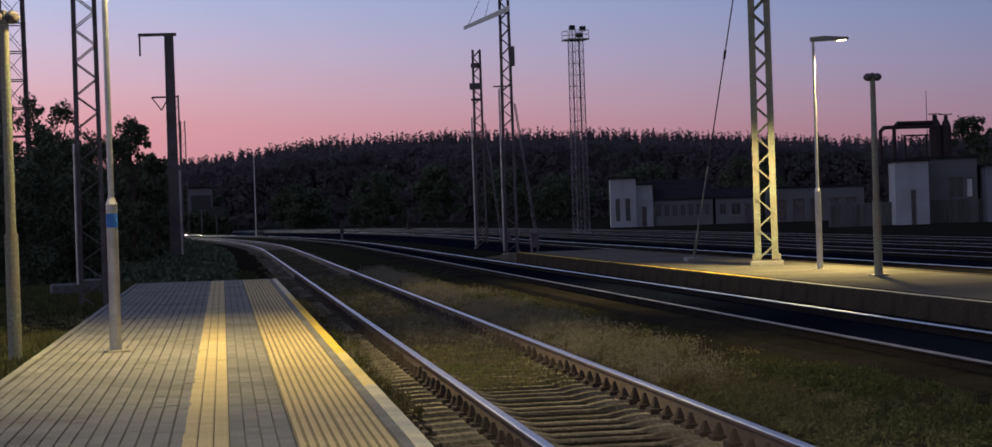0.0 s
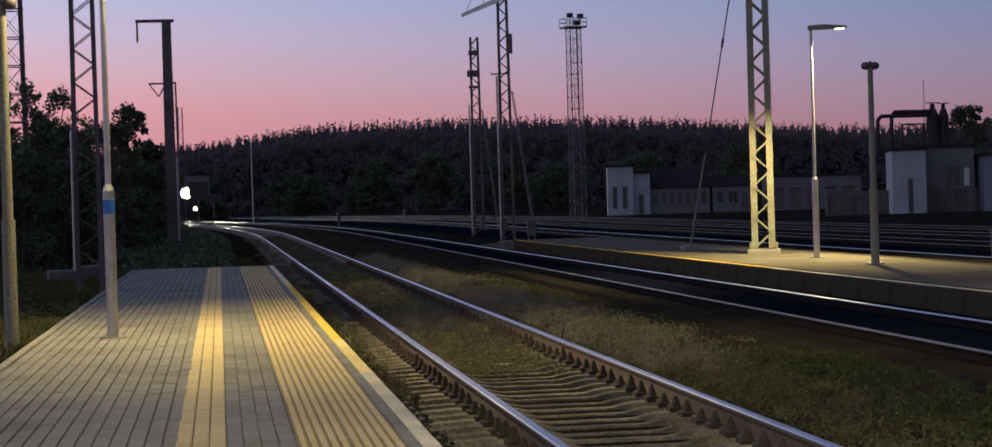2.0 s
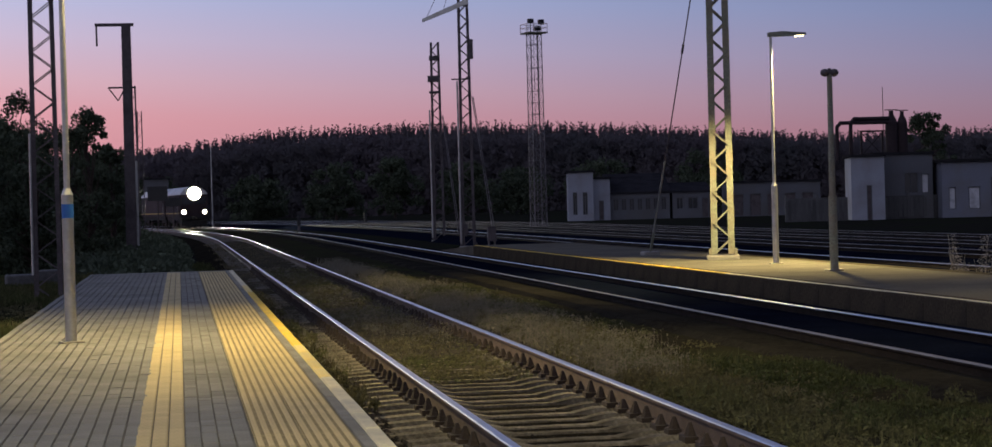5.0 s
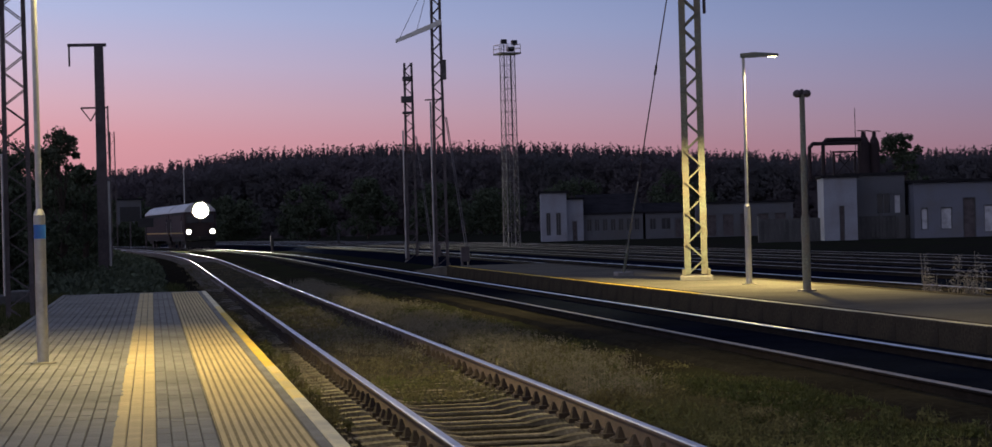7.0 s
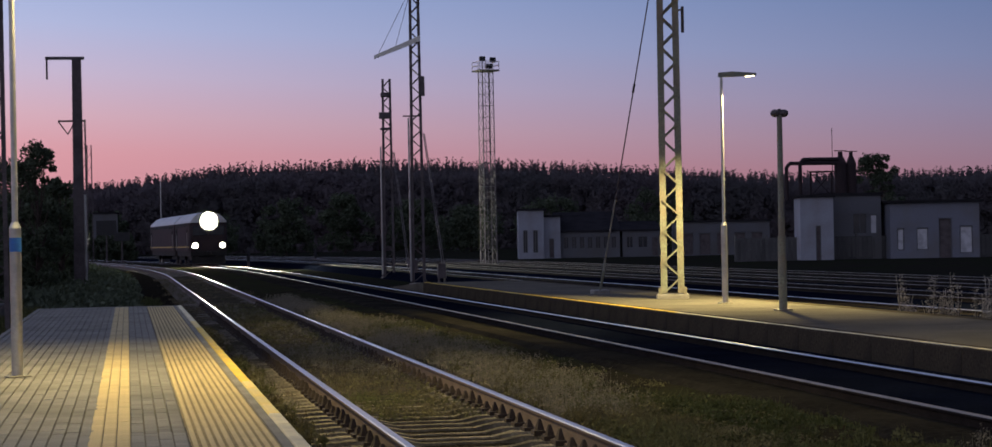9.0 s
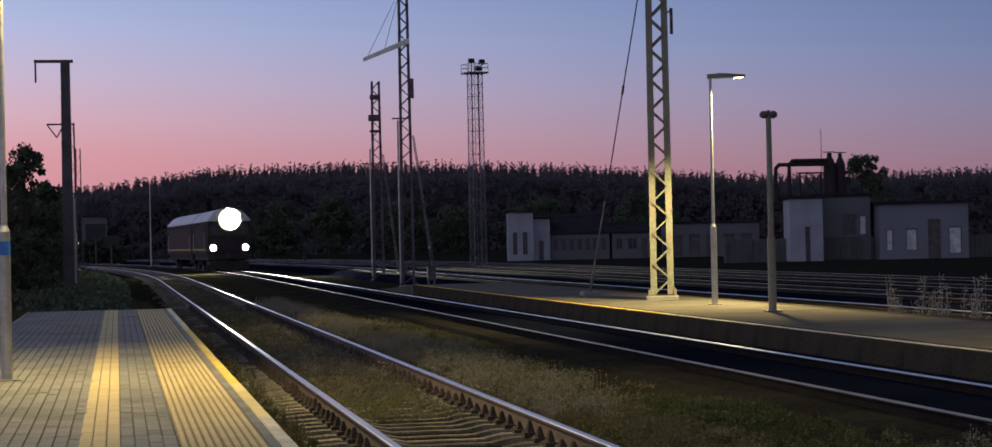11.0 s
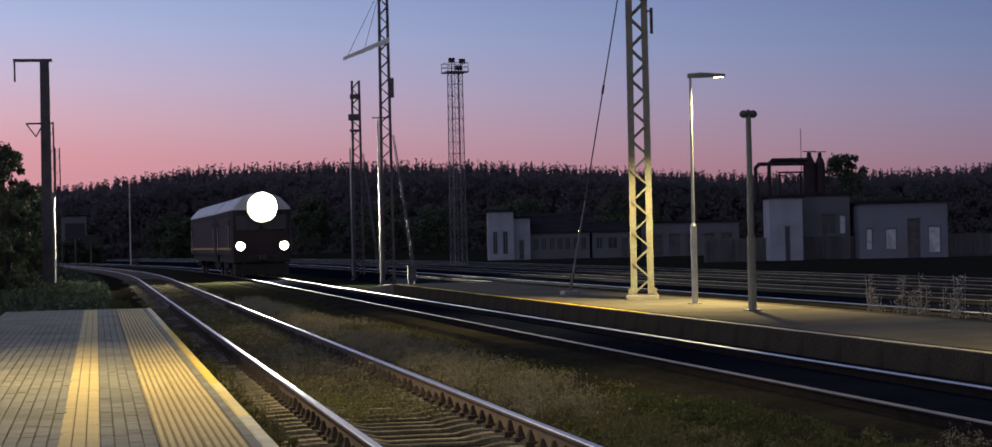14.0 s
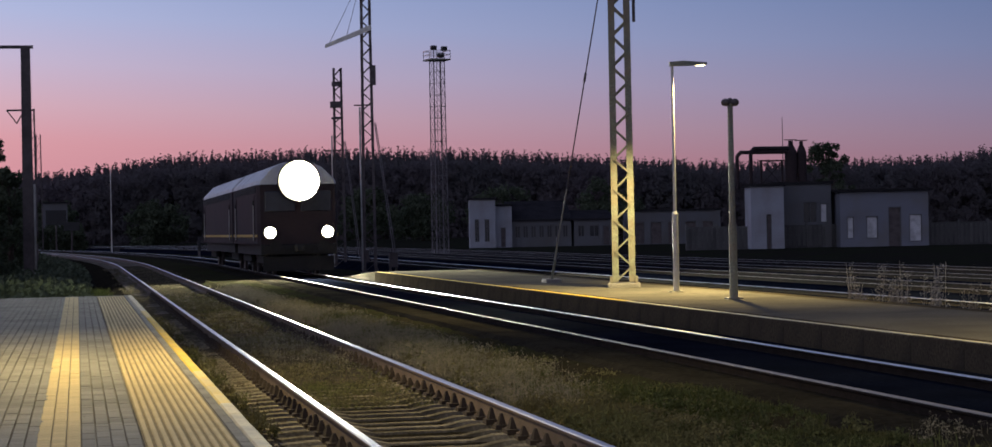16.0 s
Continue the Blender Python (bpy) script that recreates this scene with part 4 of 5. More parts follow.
def leaf_quads(V, Fc, rng, c, r, n, size, flat=0.8):
    for _ in range(n):
        d = Vector((rng.gauss(0, 1), rng.gauss(0, 1), rng.gauss(0, flat)))
        d = d / max(0.3, d.length) * r * rng.random() ** 0.4
        p = Vector(c) + d
        u = Vector((rng.uniform(-1, 1), rng.uniform(-1, 1), rng.uniform(-1, 1))).normalized()
        v = u.orthogonal().normalized()
        s = size * rng.uniform(0.6, 1.3)
        n0 = len(V)
        V.extend([tuple(p + u * s), tuple(p + v * s * 0.6), tuple(p - u * s), tuple(p - v * s * 0.6)])
        Fc.append((n0, n0 + 1, n0 + 2, n0 + 3))


def forest_height(x):
    xs = (-120, -40, -7, 8, 23, 54, 101, 125, 150, 173, 205, 222, 235, 330)
    hs = (15, 15.8, 17.0, 18.9, 20.8, 21.9, 20.9, 19.4, 17.9, 17.2, 17.9, 18.4, 20.5, 20.5)
    return float(np.interp(x, xs, hs))


def leaf_cloud(gen, centres, radius, n, size, flat=0.8, lean=(0.0, 0.0, 0.0)):
    """n small four-sided leaves round each centre; returns corners and faces."""
    c = np.repeat(np.asarray(centres, float), n, axis=0)
    k = len(c)
    d = gen.normal(size=(k, 3)) * (1, 1, flat)
    d /= np.maximum(0.3, np.linalg.norm(d, axis=1))[:, None]
    p = c + d * (np.repeat(np.broadcast_to(radius, len(centres)), n) * gen.random(k) ** 0.4)[:, None]
    nrm = d * 0.7 + gen.normal(size=(k, 3)) * 0.5 + np.asarray(lean)
    nrm /= np.linalg.norm(nrm, axis=1)[:, None]
    u = np.cross(nrm, gen.normal(size=(k, 3)))
    u /= np.linalg.norm(u, axis=1)[:, None]
    v = np.cross(nrm, u)
    sz = (np.repeat(np.broadcast_to(size, len(centres)), n) * gen.uniform(0.6, 1.3, k))[:, None]
    corners = np.stack((p + u * sz, p + v * sz * 0.6, p - u * sz, p - v * sz * 0.6), axis=1).reshape(-1, 3)
    return corners, np.arange(4 * k).reshape(-1, 4)


def build_forest():
    gen = np.random.default_rng(11)
    tufts, radii, sizes = [], [], []
    V, Fc = [], []
    for row in range(6):
        y = 470 + row * 10
        x = -130.0 + row
        while x < 330:
            swell = 0.030 * noise.noise((x * 0.09, row * 1.7, 0.4)) + 0.022 * noise.noise((x * 0.3, row * 2.9, 4.1))
            h = (forest_height(x * 500 / y) - GROUND_Z) * y / 500 * (0.955 + 0.008 * row + swell + gen.normal(0, 0.017))
            yy = y + gen.uniform(-4, 4)
            wide = gen.uniform(0.8, 1.5)
            spruce = gen.random() < 0.6
            top = h + GROUND_Z
            # tapering core of the crown and the trunk below it
            n0 = len(V)
            for f, r in ((0.0, 0.25), (0.45, 0.9 * wide), (0.72, 0.85 * wide), (0.88, 0.40 * wide), (0.95, 0.05)):
                V.extend((x + r * math.cos(a), yy + r * math.sin(a), GROUND_Z + h * f) for a in (0.3, 1.87, 3.44, 5.01))
            for q in range(4):
                for c in range(4):
                    Fc.append((n0 + q * 4 + c, n0 + q * 4 + (c + 1) % 4, n0 + q * 4 + 4 + (c + 1) % 4, n0 + q * 4 + 4 + c))
            # whorls of needles, narrow on a spruce and rounded on a pine
            for q in range(12):
                g = (q + gen.random()) / 12
                spread = wide * (0.12 + 1.3 * (1 - g) if spruce else 1.35 * math.sqrt(max(0.06, 1 - g ** 3)))
                a = gen.uniform(0, math.tau)
                tufts.append((x + spread * math.cos(a) * 0.75, yy + spread * math.sin(a) * 0.75, top - 5.6 * (1 - g)))
                radii.append((0.20 if spruce else 0.40) + 0.40 * (1 - g))
                sizes.append(0.13 + 0.13 * (1 - g))
            x += gen.uniform(1.3, 2.9)
    cv, cf = leaf_cloud(gen, tufts, radii, 15, sizes, 0.8, (0, -1.0, 0.5))
    # the leafy face of the wood, down to its undergrowth
    xs, ys = gen.uniform(-130, 330, 9000), gen.uniform(460, 470, 9000)
    hs = np.array([forest_height(a * 500 / b) * b / 500 for a, b in zip(xs, ys)])
    face = np.stack((xs, ys, GROUND_Z + hs * 0.86 * gen.random(9000)), axis=1)
    wv, wf = leaf_cloud(gen, face, 1.5, 24, 0.42, 0.9, (0, -2.2, 0.9))
    n0 = len(V)
    verts = np.concatenate((np.array(V), cv, wv)).tolist()
    faces = Fc + (cf + n0).tolist() + (wf + n0 + len(cv)).tolist()
    ob = new("forest", raw_mesh("forest", verts, faces, M_PINE))
    tagged(ob, "dense dark pine and spruce wood behind the yard", "forest", kind="stuff")


def broad_tree(name, m, h, spread, clumps, leaf, n, label, seed, low=0.25):
    rng = random.Random(seed)
    t = thing(name, m, label, "tree", "trees by the line")
    bm = B()
    rod(bm, (0, 0, -0.2), (0.1, 0, h * 0.45), 0.05 * h ** 0.7, 0.03 * h ** 0.7, 8)
    tips = []
    for i in range(clumps):
        a, f = rng.uniform(0, 6.28), rng.uniform(low, 1)
        r = spread * math.sqrt(max(0.05, 1 - ((f - 0.45) / 0.62) ** 2)) * rng.uniform(0.25, 1)
        tips.append((r * math.cos(a), r * math.sin(a), h * f * 0.96))
    for p in tips[::3]:
        rod(bm, (0.05, 0, min(p[2] * 0.6, h * 0.45)), p, 0.035, 0.012, 5)
    part("trunk", bm, M_BARK, t)
    gen = np.random.default_rng(seed)
    cv, cf = leaf_cloud(gen, tips, gen.uniform(0.12, 0.27, len(tips)) * spread, n, leaf, 0.8, (0, 0, 0.2))
    part("crown", raw_mesh("crown", cv.tolist(), cf.tolist(), M_LEAF), None, t)
    return t


def build_trees():
    spots = ((-5.6, 70, 6.0, 1.5), (-7.2, 66, 5.4, 1.7), (-4.6, 62, 4.0, 1.5), (-9.0, 72, 6.2, 2.0), (-3.35, 80, 5.7, 1.3), (-4.4, 86, 5.0, 1.6), (-2.9, 92, 4.6, 1.2),
             (-5.5, 54, 3.6, 1.6), (-3.9, 57, 2.9, 1.2), (-7.8, 56, 4.6, 1.8), (-10.5, 62, 5.5, 2.0), (-6.5, 95, 6.0, 2.2), (-3.6, 104, 4.2, 1.4), (-5.2, 118, 5.0, 2.0), (-5.0, 135, 5.2, 2.2), (-4.6, 150, 4.6, 2.0), (-7, 165, 6, 2.6), (-6.2, 281, 3.4, 2.2), (-3.4, 283, 3.0, 2.2), (-0.8, 284, 3.3, 2.2))
    for i, (x, y, h, s) in enumerate(spots):
        broad_tree("bush_tree", pose(x, y, GROUND_Z), h + 0.5, s, 76, 0.042 + 0.00035 * y, 130, "dark leafy bush tree beside the line", 30 + i, 0.06)
    far = ((62.2, 165, 8.7, 2.3), (25, 330, 9, 5), (36, 345, 10, 5), (49, 350, 9, 6), (60, 360, 8, 6), (12, 320, 7, 5), (-4, 325, 7, 5), (-16, 300, 8, 5), (72, 350, 9, 6), (90, 345, 10, 6))
    for i, (x, y, h, s) in enumerate(far):
        broad_tree("broadleaf_tree", pose(x, y, GROUND_Z), h, s, 80, 0.13 if y < 200 else 0.26, 90, "dim broadleaf tree before the wood", 70 + i, 0.1)



def build_hill():
    """Rising ground added behind the wood, to block sky glow between the trees."""
    V, Fc = [], []
    xs = [-400 + 20 * i for i in range(56)]
    for y, f in ((536, 0.0), (545, 0.55), (560, 0.74), (700, 0.80), (1500, 0.8)):
        for x in xs:
            V.append((x, y, GROUND_Z - 0.3 + f * forest_height(x * 500 / y) * (1 + 0.03 * math.sin(x * 0.13))))
    n = len(xs)
    for j in range(4):
        for i in range(n - 1):
            a = j * n + i
            Fc.append((a, a + 1, a + n + 1, a + n))
    tagged(new("ground_hill", raw_mesh("ground_hill", V, Fc, M_PINE)), "dark slope added behind the wood to close its sky gaps", "hill", kind="structure")


def build_scrub():
    rng = random.Random(21)
    V, Fc = [], []
    for _ in range(3600):
        y = rng.uniform(50, 200)
        edge = 2.92 - 2.4 - drop(y)
        x = edge - abs(rng.gauss(0, 3.2)) - 0.2
        h = 0.25 + 0.5 * rng.random() * min(1.0, (edge - x) / 2)
        leaf_quads(V, Fc, rng, (x, y, GROUND_Z + h * 0.5), h * 0.8, 11, 0.07 + 0.0006 * y, 0.6)
    tagged(new("scrub", raw_mesh("scrub", V, Fc, M_LEAF)), "low dark scrub along the curve", "scrub", kind="stuff")


build_hill()
build_forest()
build_scrub()
build_trees()

# ---- grass, weeds and stones ----


def blades(V, Fc, rng, x, y, z, n, h, spread, w):
    for _ in range(n):
        a, b = rng.uniform(0, 6.28), rng.uniform(0, 6.28)
        hh = h * rng.uniform(0.5, 1.2)
        px, py = x + rng.gauss(0, spread), y + rng.gauss(0, spread)
        lx, ly = math.cos(a) * hh * rng.uniform(0.1, 0.7), math.sin(a) * hh * rng.uniform(0.1, 0.7)
        ux, uy = math.cos(b) * w, math.sin(b) * w
        n0 = len(V)
        V.extend([(px - ux, py - uy, z - 0.02), (px + ux, py + uy, z - 0.02), (px + lx * 0.4 + ux * 0.7, py + ly * 0.4 + uy * 0.7, z + hh * 0.6), (px + lx * 0.4 - ux * 0.7, py + ly * 0.4 - uy * 0.7, z + hh * 0.6), (px + lx, py + ly, z + hh)])
        Fc.extend([(n0, n0 + 1, n0 + 2, n0 + 3), (n0 + 3, n0 + 2, n0 + 4)])


def seed_heads(V, Fc, rng, x, y, z, n, h, size):
    """Dry stalks with pale loose heads."""
    for _ in range(n):
        px, py, hh = x + rng.gauss(0, 0.09), y + rng.gauss(0, 0.09), h * rng.uniform(0.6, 1.2)
        n0 = len(V)
        V.extend([(px - 0.003, py, z), (px + 0.003, py, z), (px, py, z + hh)])
        Fc.append((n0, n0 + 1, n0 + 2))
        leaf_quads(V, Fc, rng, (px, py, z + hh), size * 1.6, 5, size * 0.55)


def rod_blade(V, Fc, rng, x, y, z, h):
    """One stiff upright stalk."""
    a, w = rng.uniform(0, 6.28), 0.006
    ux, uy, lx, ly = math.cos(a) * w, math.sin(a) * w, rng.gauss(0, 0.05), rng.gauss(0, 0.05)
    n0 = len(V)
    V.extend([(x - ux, y - uy, z), (x + ux, y + uy, z), (x + lx + ux * 0.6, y + ly + uy * 0.6, z + h), (x + lx - ux * 0.6, y + ly - uy * 0.6, z + h)])
    Fc.append((n0, n0 + 1, n0 + 2, n0 + 3))


def patchy(x, y, s=0.5):
    return noise.noise((x * s, y * s, 1.7)) * 0.5 + 0.5


def build_vegetation():
    rng = random.Random(77)
    beds = (("green_grass", M_GRASS, "low green grass tufts between the tracks", ((4.9, 6.3, 11, 21, -0.35, 4200, 0.05, 0.48), (4.4, 5.7, 20, 60, -0.35, 900, 0.05, 0.55))),
            ("dry_weeds", M_DRY, "dry brown weeds along the rails", ((4.1, 5.2, 14, 55, -0.35, 600, 0.09, 0.55), (1.25, 1.85, 19, 44, -0.44, 400, 0.07, 0.45), (2.3, 3.5, 21, 60, -0.41, 600, 0.07, 0.5), (1.4, 4.4, 48, 110, -0.46, 1000, 0.14, 0.5))),
            ("verge_grass", M_GRASS, "unmown grass beside the platform", ((-6.0, -2.05, 16, 50, -0.12, 5200, 0.13, 0.35), (-3.4, -2.05, 10, 20, -0.12, 1200, 0.13, 0.35), (-4, 1.0, 48.4, 75, -0.58, 2200, 0.18, 0.3))))
    for name, mat, label, zones in beds:
        V, Fc = [], []
        for x0, x1, y0, y1, z, n, h, keep in zones:
            for _ in range(n):
                x, y = rng.uniform(x0, x1), rng.uniform(y0, y1)
                if patchy(x, y) < keep:
                    continue
                blades(V, Fc, rng, x, y, z, 9, h, 0.06, 0.006 + 0.00012 * y)
        tagged(new(name, raw_mesh(name, V, Fc, mat)), label, "grass", kind="stuff")
    V, Fc = [], []
    for x0, x1, y0, y1, z, n, keep in ((4.1, 5.1, 11, 24, -0.34, 5200, 0.40), (4.15, 5.3, 24, 50, -0.34, 3200, 0.46), (5.3, 6.0, 12, 40, -0.34, 900, 0.6), (1.27, 1.7, 18, 45, -0.44, 1100, 0.45), (2.3, 3.55, 20, 60, -0.41, 2600, 0.42), (1.5, 4.3, 50, 100, -0.48, 1500, 0.45), (-4.5, -2.1, 12, 48, -0.12, 1600, 0.4)):
        for _ in range(n):
            x, y = rng.uniform(x0, x1), rng.uniform(y0, y1)
            if patchy(x, y, 0.9) > keep:
                leaf_quads(V, Fc, rng, (x, y, z + 0.02), 0.11, 14, 0.009 + 0.00035 * y, 0.3)
    tagged(new("low_weeds", raw_mesh("low_weeds", V, Fc, M_WEED)), "low brown-green weeds covering the cinders", "weeds", kind="stuff")
    for name, mat, label, spots in (("green_clumps", M_GRASS, "leafy green weed clumps beside the rail", ((4.7, 6.2, 11, 20, 120), (4.4, 5.6, 20, 40, 60))),
                                    ("olive_clumps", M_WEED, "olive weed clumps beside the rail", ((4.1, 5.0, 11, 24, 150), (4.1, 5.2, 24, 50, 120), (1.28, 1.6, 17, 40, 50)))):
        V, Fc = [], []
        for x0, x1, y0, y1, n in spots:
            for _ in range(n):
                x, y, r = rng.uniform(x0, x1), rng.uniform(y0, y1), rng.uniform(0.05, 0.13)
                leaf_quads(V, Fc, rng, (x, y, -0.32 + r * 0.4), r, 70, 0.012 + 0.0004 * y, 0.6)
                blades(V, Fc, rng, x, y, -0.34, 10, r * 1.7, r * 0.5, 0.005)
        tagged(new(name, raw_mesh(name, V, Fc, mat)), label, "weeds", kind="stuff")
    V, Fc = [], []
    for x0, x1, y0, y1, z, n, h in ((4.0, 4.75, 18, 62, -0.34, 1700, 0.20), (4.7, 5.4, 22, 44, -0.34, 420, 0.15), (1.3, 1.75, 21, 40, -0.42, 160, 0.13), (2.4, 3.45, 27, 60, -0.40, 220, 0.10), (6.2, 6.9, 14.5, 16.2, -0.36, 26, 0.12), (2.6, 3.6, 26, 34, -0.47, 60, 0.25)):
        for _ in range(n):
            x, y = rng.uniform(x0, x1), rng.uniform(y0, y1)
            if patchy(x, y, 0.7) > 0.42:
                seed_heads(V, Fc, rng, x, y, z, 4, h, 0.017)
                leaf_quads(V, Fc, rng, (x, y, z + h * 0.35), h * 0.42, 12, 0.010 + 0.0003 * y, 0.5)
    tagged(new("flowering_weeds", raw_mesh("flowering_weeds", V, Fc, M_FLOWER)), "pale flowering weeds between the tracks", "weeds", kind="stuff")
    V, Fc = [], []
    for x, y, n in ((13.4, 34.2, 12), (13.5, 33.2, 5), (13.45, 32.4, 14), (13.6, 31.6, 4), (13.5, 30.8, 10), (13.45, 29.6, 9), (13.5, 28.7, 7)):
        for q in range(n):
            px, py, hh = x + rng.gauss(0, 0.09), y + rng.gauss(0, 0.11), 0.3 + 0.7 * rng.random() ** 1.7
            rod_blade(V, Fc, rng, px, py, -0.3, hh)
            for k in range(4):
                f = 0.45 + 0.16 * k
                leaf_quads(V, Fc, rng, (px, py, -0.3 + hh * f), 0.07, 12, 0.017)
        seed_heads(V, Fc, rng, x, y, -0.2, n // 4, 0.75, 0.02)
    tagged(new("dry_reeds", raw_mesh("dry_reeds", V, Fc, M_REED)), "tall pale dry stalks behind the far platform", "weeds", kind="stuff")


def build_stones():
    rng = random.Random(9)
    V, Fc = [], []
    for _ in range(14000):
        x, y = rng.uniform(1.3, 4.9), 12 + 30 * rng.random() ** 1.6
        if abs(abs(x - 2.92) - 0.795) < 0.13:
            continue
        z = SLEEPER_Z - 0.068 if abs(x - 2.92) < 1.3 else -0.40
        s = rng.uniform(0.010, 0.022) if abs(x - 2.92) < 1.3 else rng.uniform(0.014, 0.036)
        n0 = len(V)
        for dx, dy, dz in ((1, 0, 0), (-0.4, 0.9, 0.1), (-0.5, -0.9, 0), (0.1, 0.1, 0.9)):
            V.append((x + s * dx * rng.uniform(0.7, 1.3), y + s * dy * rng.uniform(0.7, 1.3), z + s * dz))
        Fc.extend([(n0, n0 + 1, n0 + 3), (n0 + 1, n0 + 2, n0 + 3), (n0 + 2, n0, n0 + 3)])
    tagged(new("ballast_stones", raw_mesh("ballast_stones", V, Fc, M_STONE)), "loose ballast stones among the sleepers", "stones", kind="stuff")


def build_bank():
    """The grass bank beside the platform, and blocks left on it."""
    V, Fc = [], []
    xs = [-40, -20, -12, -8, -6, -4.5, -3.2, -2.4, -1.95]
    ys = [-25 + 3 * i for i in range(37)]
    for y in ys:
        for x in xs:
            f = 1.0 if y < 48 else max(0.0, 1 - (y - 48) / 20)
            V.append((x, y, (-0.12 + 0.06 * noise.noise((x * 0.5, y * 0.4, 0))) * f + (GROUND_Z - 0.05) * (1 - f) - (0.3 if x == -1.95 else 0)))
    n = len(xs)
    for j in range(len(ys) - 1):
        for i in range(n - 1):
            a = j * n + i
            Fc.append((a, a + 1, a + n + 1, a + n))
    me = raw_mesh("ground_bank", V, Fc, M_CESS)
    me.shade_smooth()
    tagged(new("ground_bank", me), "grassy bank beside the paved platform", "ground", kind="structure")
    for x, y, w, h, a in ((-3.3, 44.0, 0.62, 0.30, 8), (-2.75, 44.8, 0.5, 0.36, -12)):
        c = thing("concrete_block", pose(x, y, -0.14, 0, 0, a), "grey concrete block lying in the grass", "block", "concrete blocks")
        bm = B()
        box(bm, -w / 2, w / 2, -0.3, 0.3, -0.05, h, 0.03)
        part("block_body", bm, M_FENCE, c)


build_bank()
build_vegetation()
build_stones()

# ---- the train ----


def vehicle(name, label, length, front, body_mat):
    """A vehicle whose space has its front at y = 0, its length along +y and the rail head at z = 0."""
    t = thing(name, pose(0, 0, 0), label, "locomotive" if front else "railway car")
    hw = 1.48
    prof = [(-hw, 1.15), (hw, 1.15), (hw, 3.35), (-hw, 3.35)]
    bm = B()
    y0 = 0.25 if front else 0.0
    if front:
        loft(bm, [[(x * 0.93, y0, z) for x, z in prof], [(x, y0 + 0.35, z) for x, z in prof], [(x, length, z) for x, z in prof]])
    else:
        loft(bm, [[(x, y0, z) for x, z in prof], [(x, length, z) for x, z in prof]])
    part("body", bm, body_mat, t)
    arc = [(-hw, 3.352), (-hw + 0.04, 3.5), (-0.95, 3.98), (-0.5, 4.15), (0, 4.2), (0.5, 4.15), (0.95, 3.98), (hw - 0.04, 3.5), (hw, 3.352)]
    bm = B()
    loft(bm, [[(x * (0.93 if front else 1), y0 + 0.02, z) for x, z in arc], [(x, y0 + 0.4, z) for x, z in arc], [(x, length, z) for x, z in arc]])
    part("roof", bm, M_LOCOROOF, t, "pale grey rounded roof")
    # louvres under the eaves, doors, side windows and grab rails
    n = int((length - 1.6) / 0.34)
    for s in (-1, 1):
        bm = B()
        for k in range(n):
            box(bm, s * 1.492 - 0.014, s * 1.492 + 0.014, 0.95 + 0.34 * k, 1.21 + 0.34 * k, 3.06, 3.32)
        part("louvre_band", bm, M_UNDER, t, "dark louvres under the roof edge")
        for yd in ((1.5, length - 1.7) if front else (1.0, length - 1.6)):
            bm = B()
            box(bm, s * 1.494 - 0.012, s * 1.494 + 0.012, yd, yd + 0.72, 1.25, 2.98, 0.008)
            dr = part("side_door", bm, body_mat, t)
            bm = B()
            box(bm, s * 1.508 - 0.006, s * 1.508 + 0.006, yd + 0.14, yd + 0.58, 2.15, 2.8)
            part("pane", bm, M_WINDOW, dr)
            bm = B()
            rod(bm, (s * 1.55, yd - 0.12, 1.3), (s * 1.55, yd - 0.12, 2.6), 0.018, seg=6)
            part("grab_rail", bm, M_GALV, t)
        bm = B()
        box(bm, s * 1.49 - 0.012, s * 1.49 + 0.012, 0.6, length - 0.02, 1.42, 1.52)
        part("side_stripe", bm, M_STRIPE, t, "thin yellow side stripe")
    bm = B()
    box(bm, -1.35, 1.35, 0.5, length - 0.3, 0.75, 1.148)
    part("underframe", bm, M_UNDER, t)
    for yb in (2.8, length - 2.8):
        bo = B()
        for s in (-1, 1):
            box(bo, s * 1.08 - 0.09, s * 1.08 + 0.09, yb - 1.9, yb + 1.9, 0.42, 0.74, 0.04)
        box(bo, -1.0, 1.0, yb - 0.25, yb + 0.25, 0.45, 0.75)
        bg = part("bogie", bo, M_UNDER, t)
        for dy in (-1.25, 1.25):
            wb = B()
            for s in (-1, 1):
                rod(wb, (s * 0.73, yb + dy, 0.5), (s * 0.86, yb + dy, 0.5), 0.5, seg=20)
            rod(wb, (-0.73, yb + dy, 0.5), (0.73, yb + dy, 0.5), 0.09, seg=8)
            part("wheelset", wb, M_DARKSTEEL, bg)
    return t


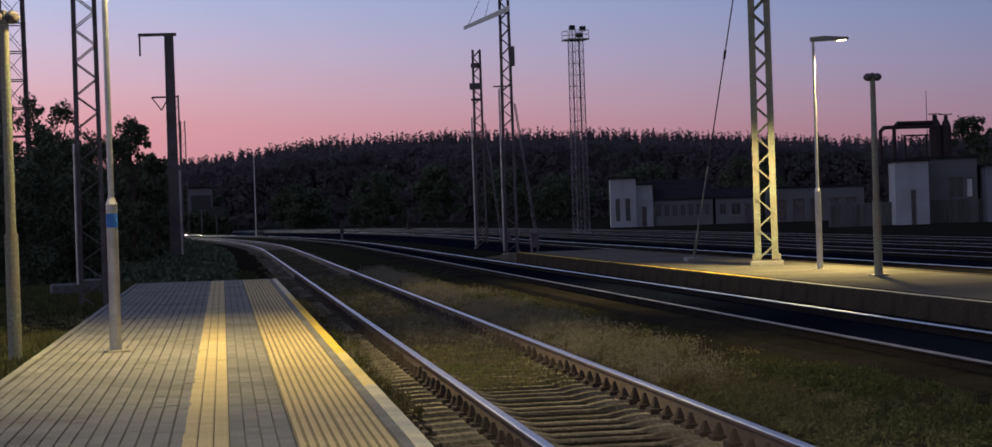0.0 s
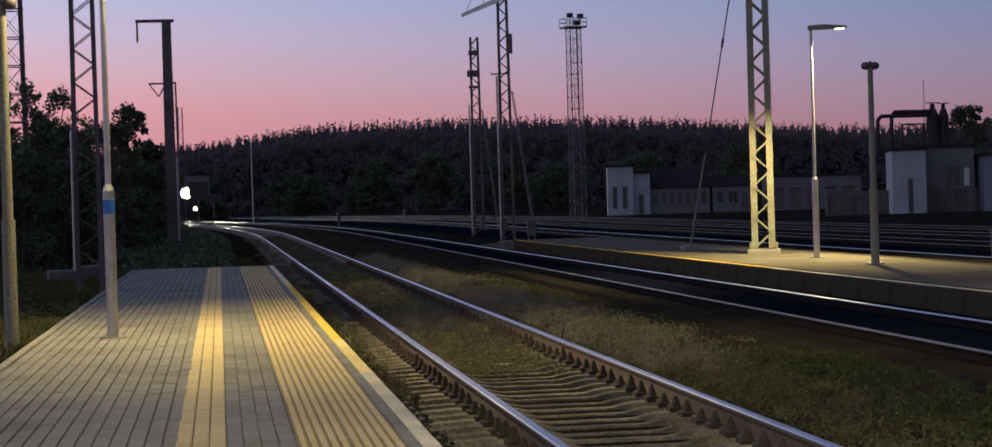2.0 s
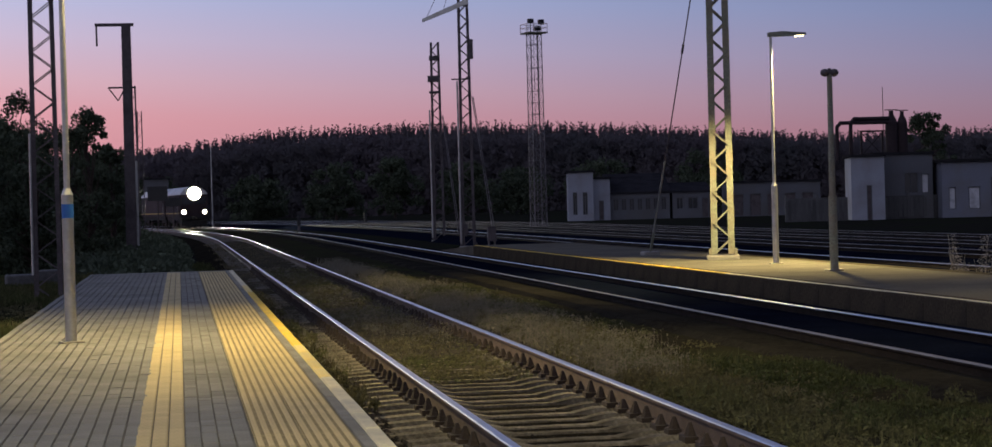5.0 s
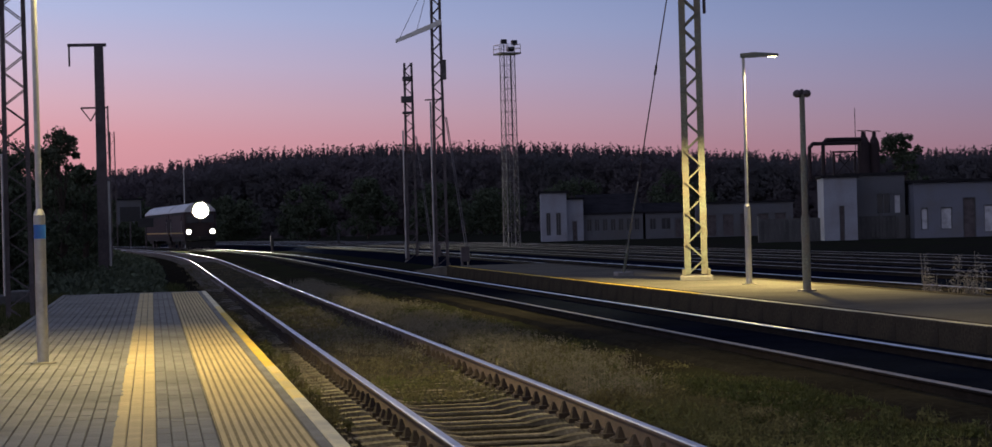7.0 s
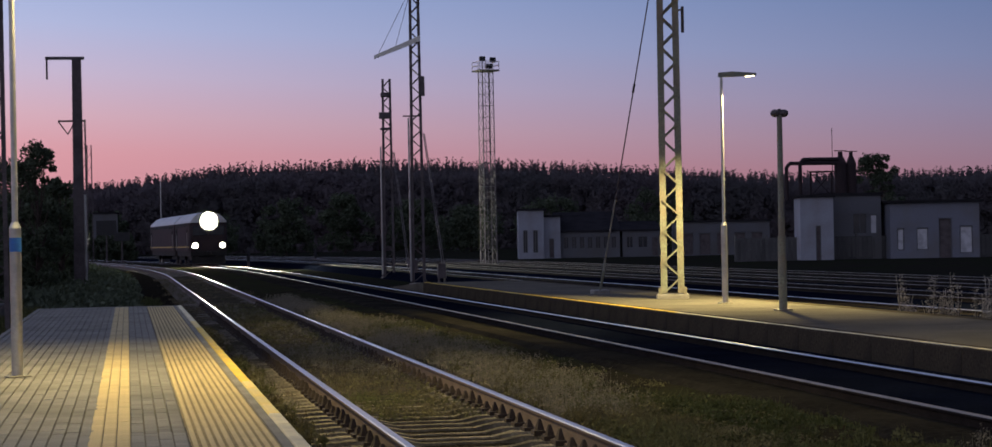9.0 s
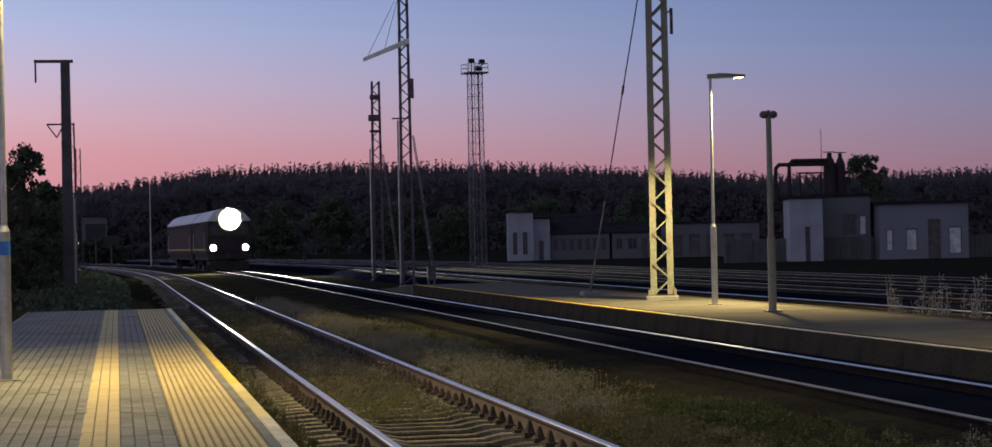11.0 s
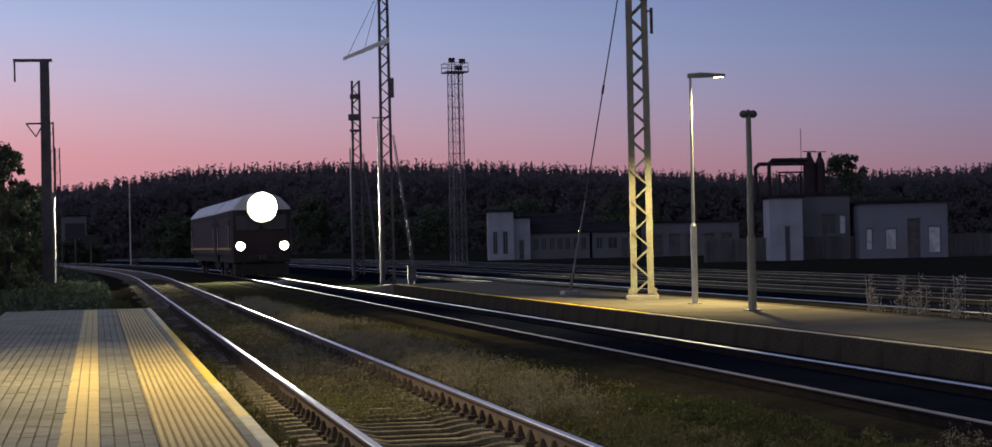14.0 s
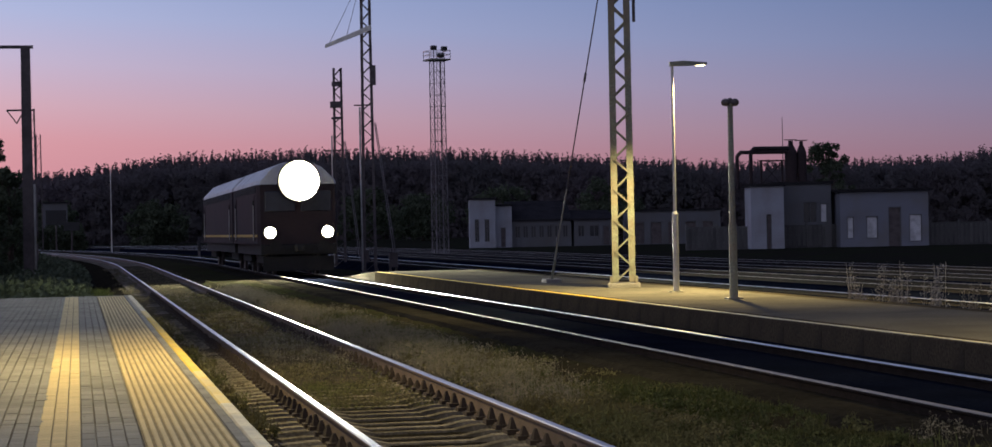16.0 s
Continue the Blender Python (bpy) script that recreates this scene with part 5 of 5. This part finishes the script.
def build_locomotive():
    t = vehicle("locomotive", "maroon diesel locomotive with pale roof and blazing headlamp", 12.0, True, M_LOCO)
    for x0, x1 in ((-1.22, -0.1), (0.1, 1.22)):
        bm = B()
        box(bm, x0, x1, 0.20, 0.26, 2.35, 3.1, 0.02)
        part("windscreen", bm, M_WINDOW, t)
    # headlamp built oversize so that its disc takes in the bloom
    bm = B()
    ring = [k * math.tau / 28 for k in range(28)]
    loft(bm, [[(math.cos(a) * r, y, 3.46 + math.sin(a) * r) for a in ring] for r, y in ((0.60, 0.4), (0.77, 0.0), (0.78, -0.30), (0.745, -0.30), (0.74, -0.02), (0.1, -0.015))], close_ends=False)
    hl = part("headlamp", bm, M_UNDER, t, "round headlamp housing")
    bm = B()
    bmesh.ops.create_circle(bm, cap_ends=True, segments=28, radius=0.55, matrix=pose(0, -0.03, 3.46, 90, 0, 0))
    part("lens", bm, M_HEADLAMP, hl, "blazing white headlamp lens")
    # glowing ring added round the lens to imitate its glare
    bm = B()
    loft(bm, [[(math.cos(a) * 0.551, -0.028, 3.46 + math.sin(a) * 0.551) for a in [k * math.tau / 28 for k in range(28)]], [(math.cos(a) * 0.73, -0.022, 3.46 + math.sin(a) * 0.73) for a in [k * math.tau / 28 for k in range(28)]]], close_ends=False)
    part("glare_ring", bm, M_GLARERIM, hl, "yellowish ring imitating the headlamp's glare")
    for s in (-1, 1):
        bm = B()
        rod(bm, (s * 1.06, 0.4, 1.58), (s * 1.06, 0.0, 1.58), 0.22, 0.26, 18)
        ml = part("marker_lamp", bm, M_UNDER, t, "round marker lamp")
        bm = B()
        bmesh.ops.create_circle(bm, cap_ends=True, segments=18, radius=0.21, matrix=pose(s * 1.06, -0.01, 1.58, 90, 0, 0))
        part("lens", bm, M_MARKER, ml, "glowing warm marker lens")
        bm = B()
        rod(bm, (s * 0.87, 0.45, 1.06), (s * 0.87, -0.15, 1.06), 0.09, seg=12)
        rod(bm, (s * 0.87, -0.15, 1.06), (s * 0.87, -0.20, 1.06), 0.22, seg=16)
        part("buffer", bm, M_UNDER, t)
    bm = B()
    box(bm, -1.40, 1.40, 0.18, 0.5, 0.75, 1.14, 0.03)
    part("buffer_beam", bm, M_UNDER, t)
    bm = B()
    box(bm, -0.16, 0.16, -0.35, 0.3, 0.86, 1.14, 0.05)
    part("coupler", bm, M_UNDER, t)
    bm = B()
    loft(bm, [[(-1.3, 0.25, 0.16), (1.3, 0.25, 0.16), (1.3, 0.25, 0.7), (-1.3, 0.25, 0.7)], [(-1.3, 0.4, 0.16), (1.3, 0.4, 0.16), (1.3, 0.4, 0.7), (-1.3, 0.4, 0.7)]])
    part("snowplough", bm, M_UNDER, t)
    return t


loco = build_locomotive()
wagon = vehicle("railway_car", "dark red railway car with a pale rounded roof", 20.0, False, M_LOCO)

# seconds and the place of the engine's front along the line
RUN = ((0, 278.2), (1, 265.2), (2, 252.0), (3, 238.8), (4, 225.5), (5.25, 208.9), (6.5, 192.2), (7, 185.7), (8.5, 167.0), (9.75, 152.2), (11, 137.6), (12.5, 119.8), (13, 113.7), (14.5, 94.5), (15, 88.0), (16, 75.4))


def on_rails(front, length):
    (xa, ya), (xb, yb) = on_line(7.97, front), on_line(7.97, front + length)
    return pose(xa, ya, RAIL_Z, 0, 0, -math.degrees(math.atan2(xb - xa, yb - ya)))


def motions():
    walk(loco, [(t, on_rails(f, 12.0)) for t, f in RUN])
    walk(wagon, [(t, on_rails(f + 12.9, 20.0)) for t, f in RUN])


motions()
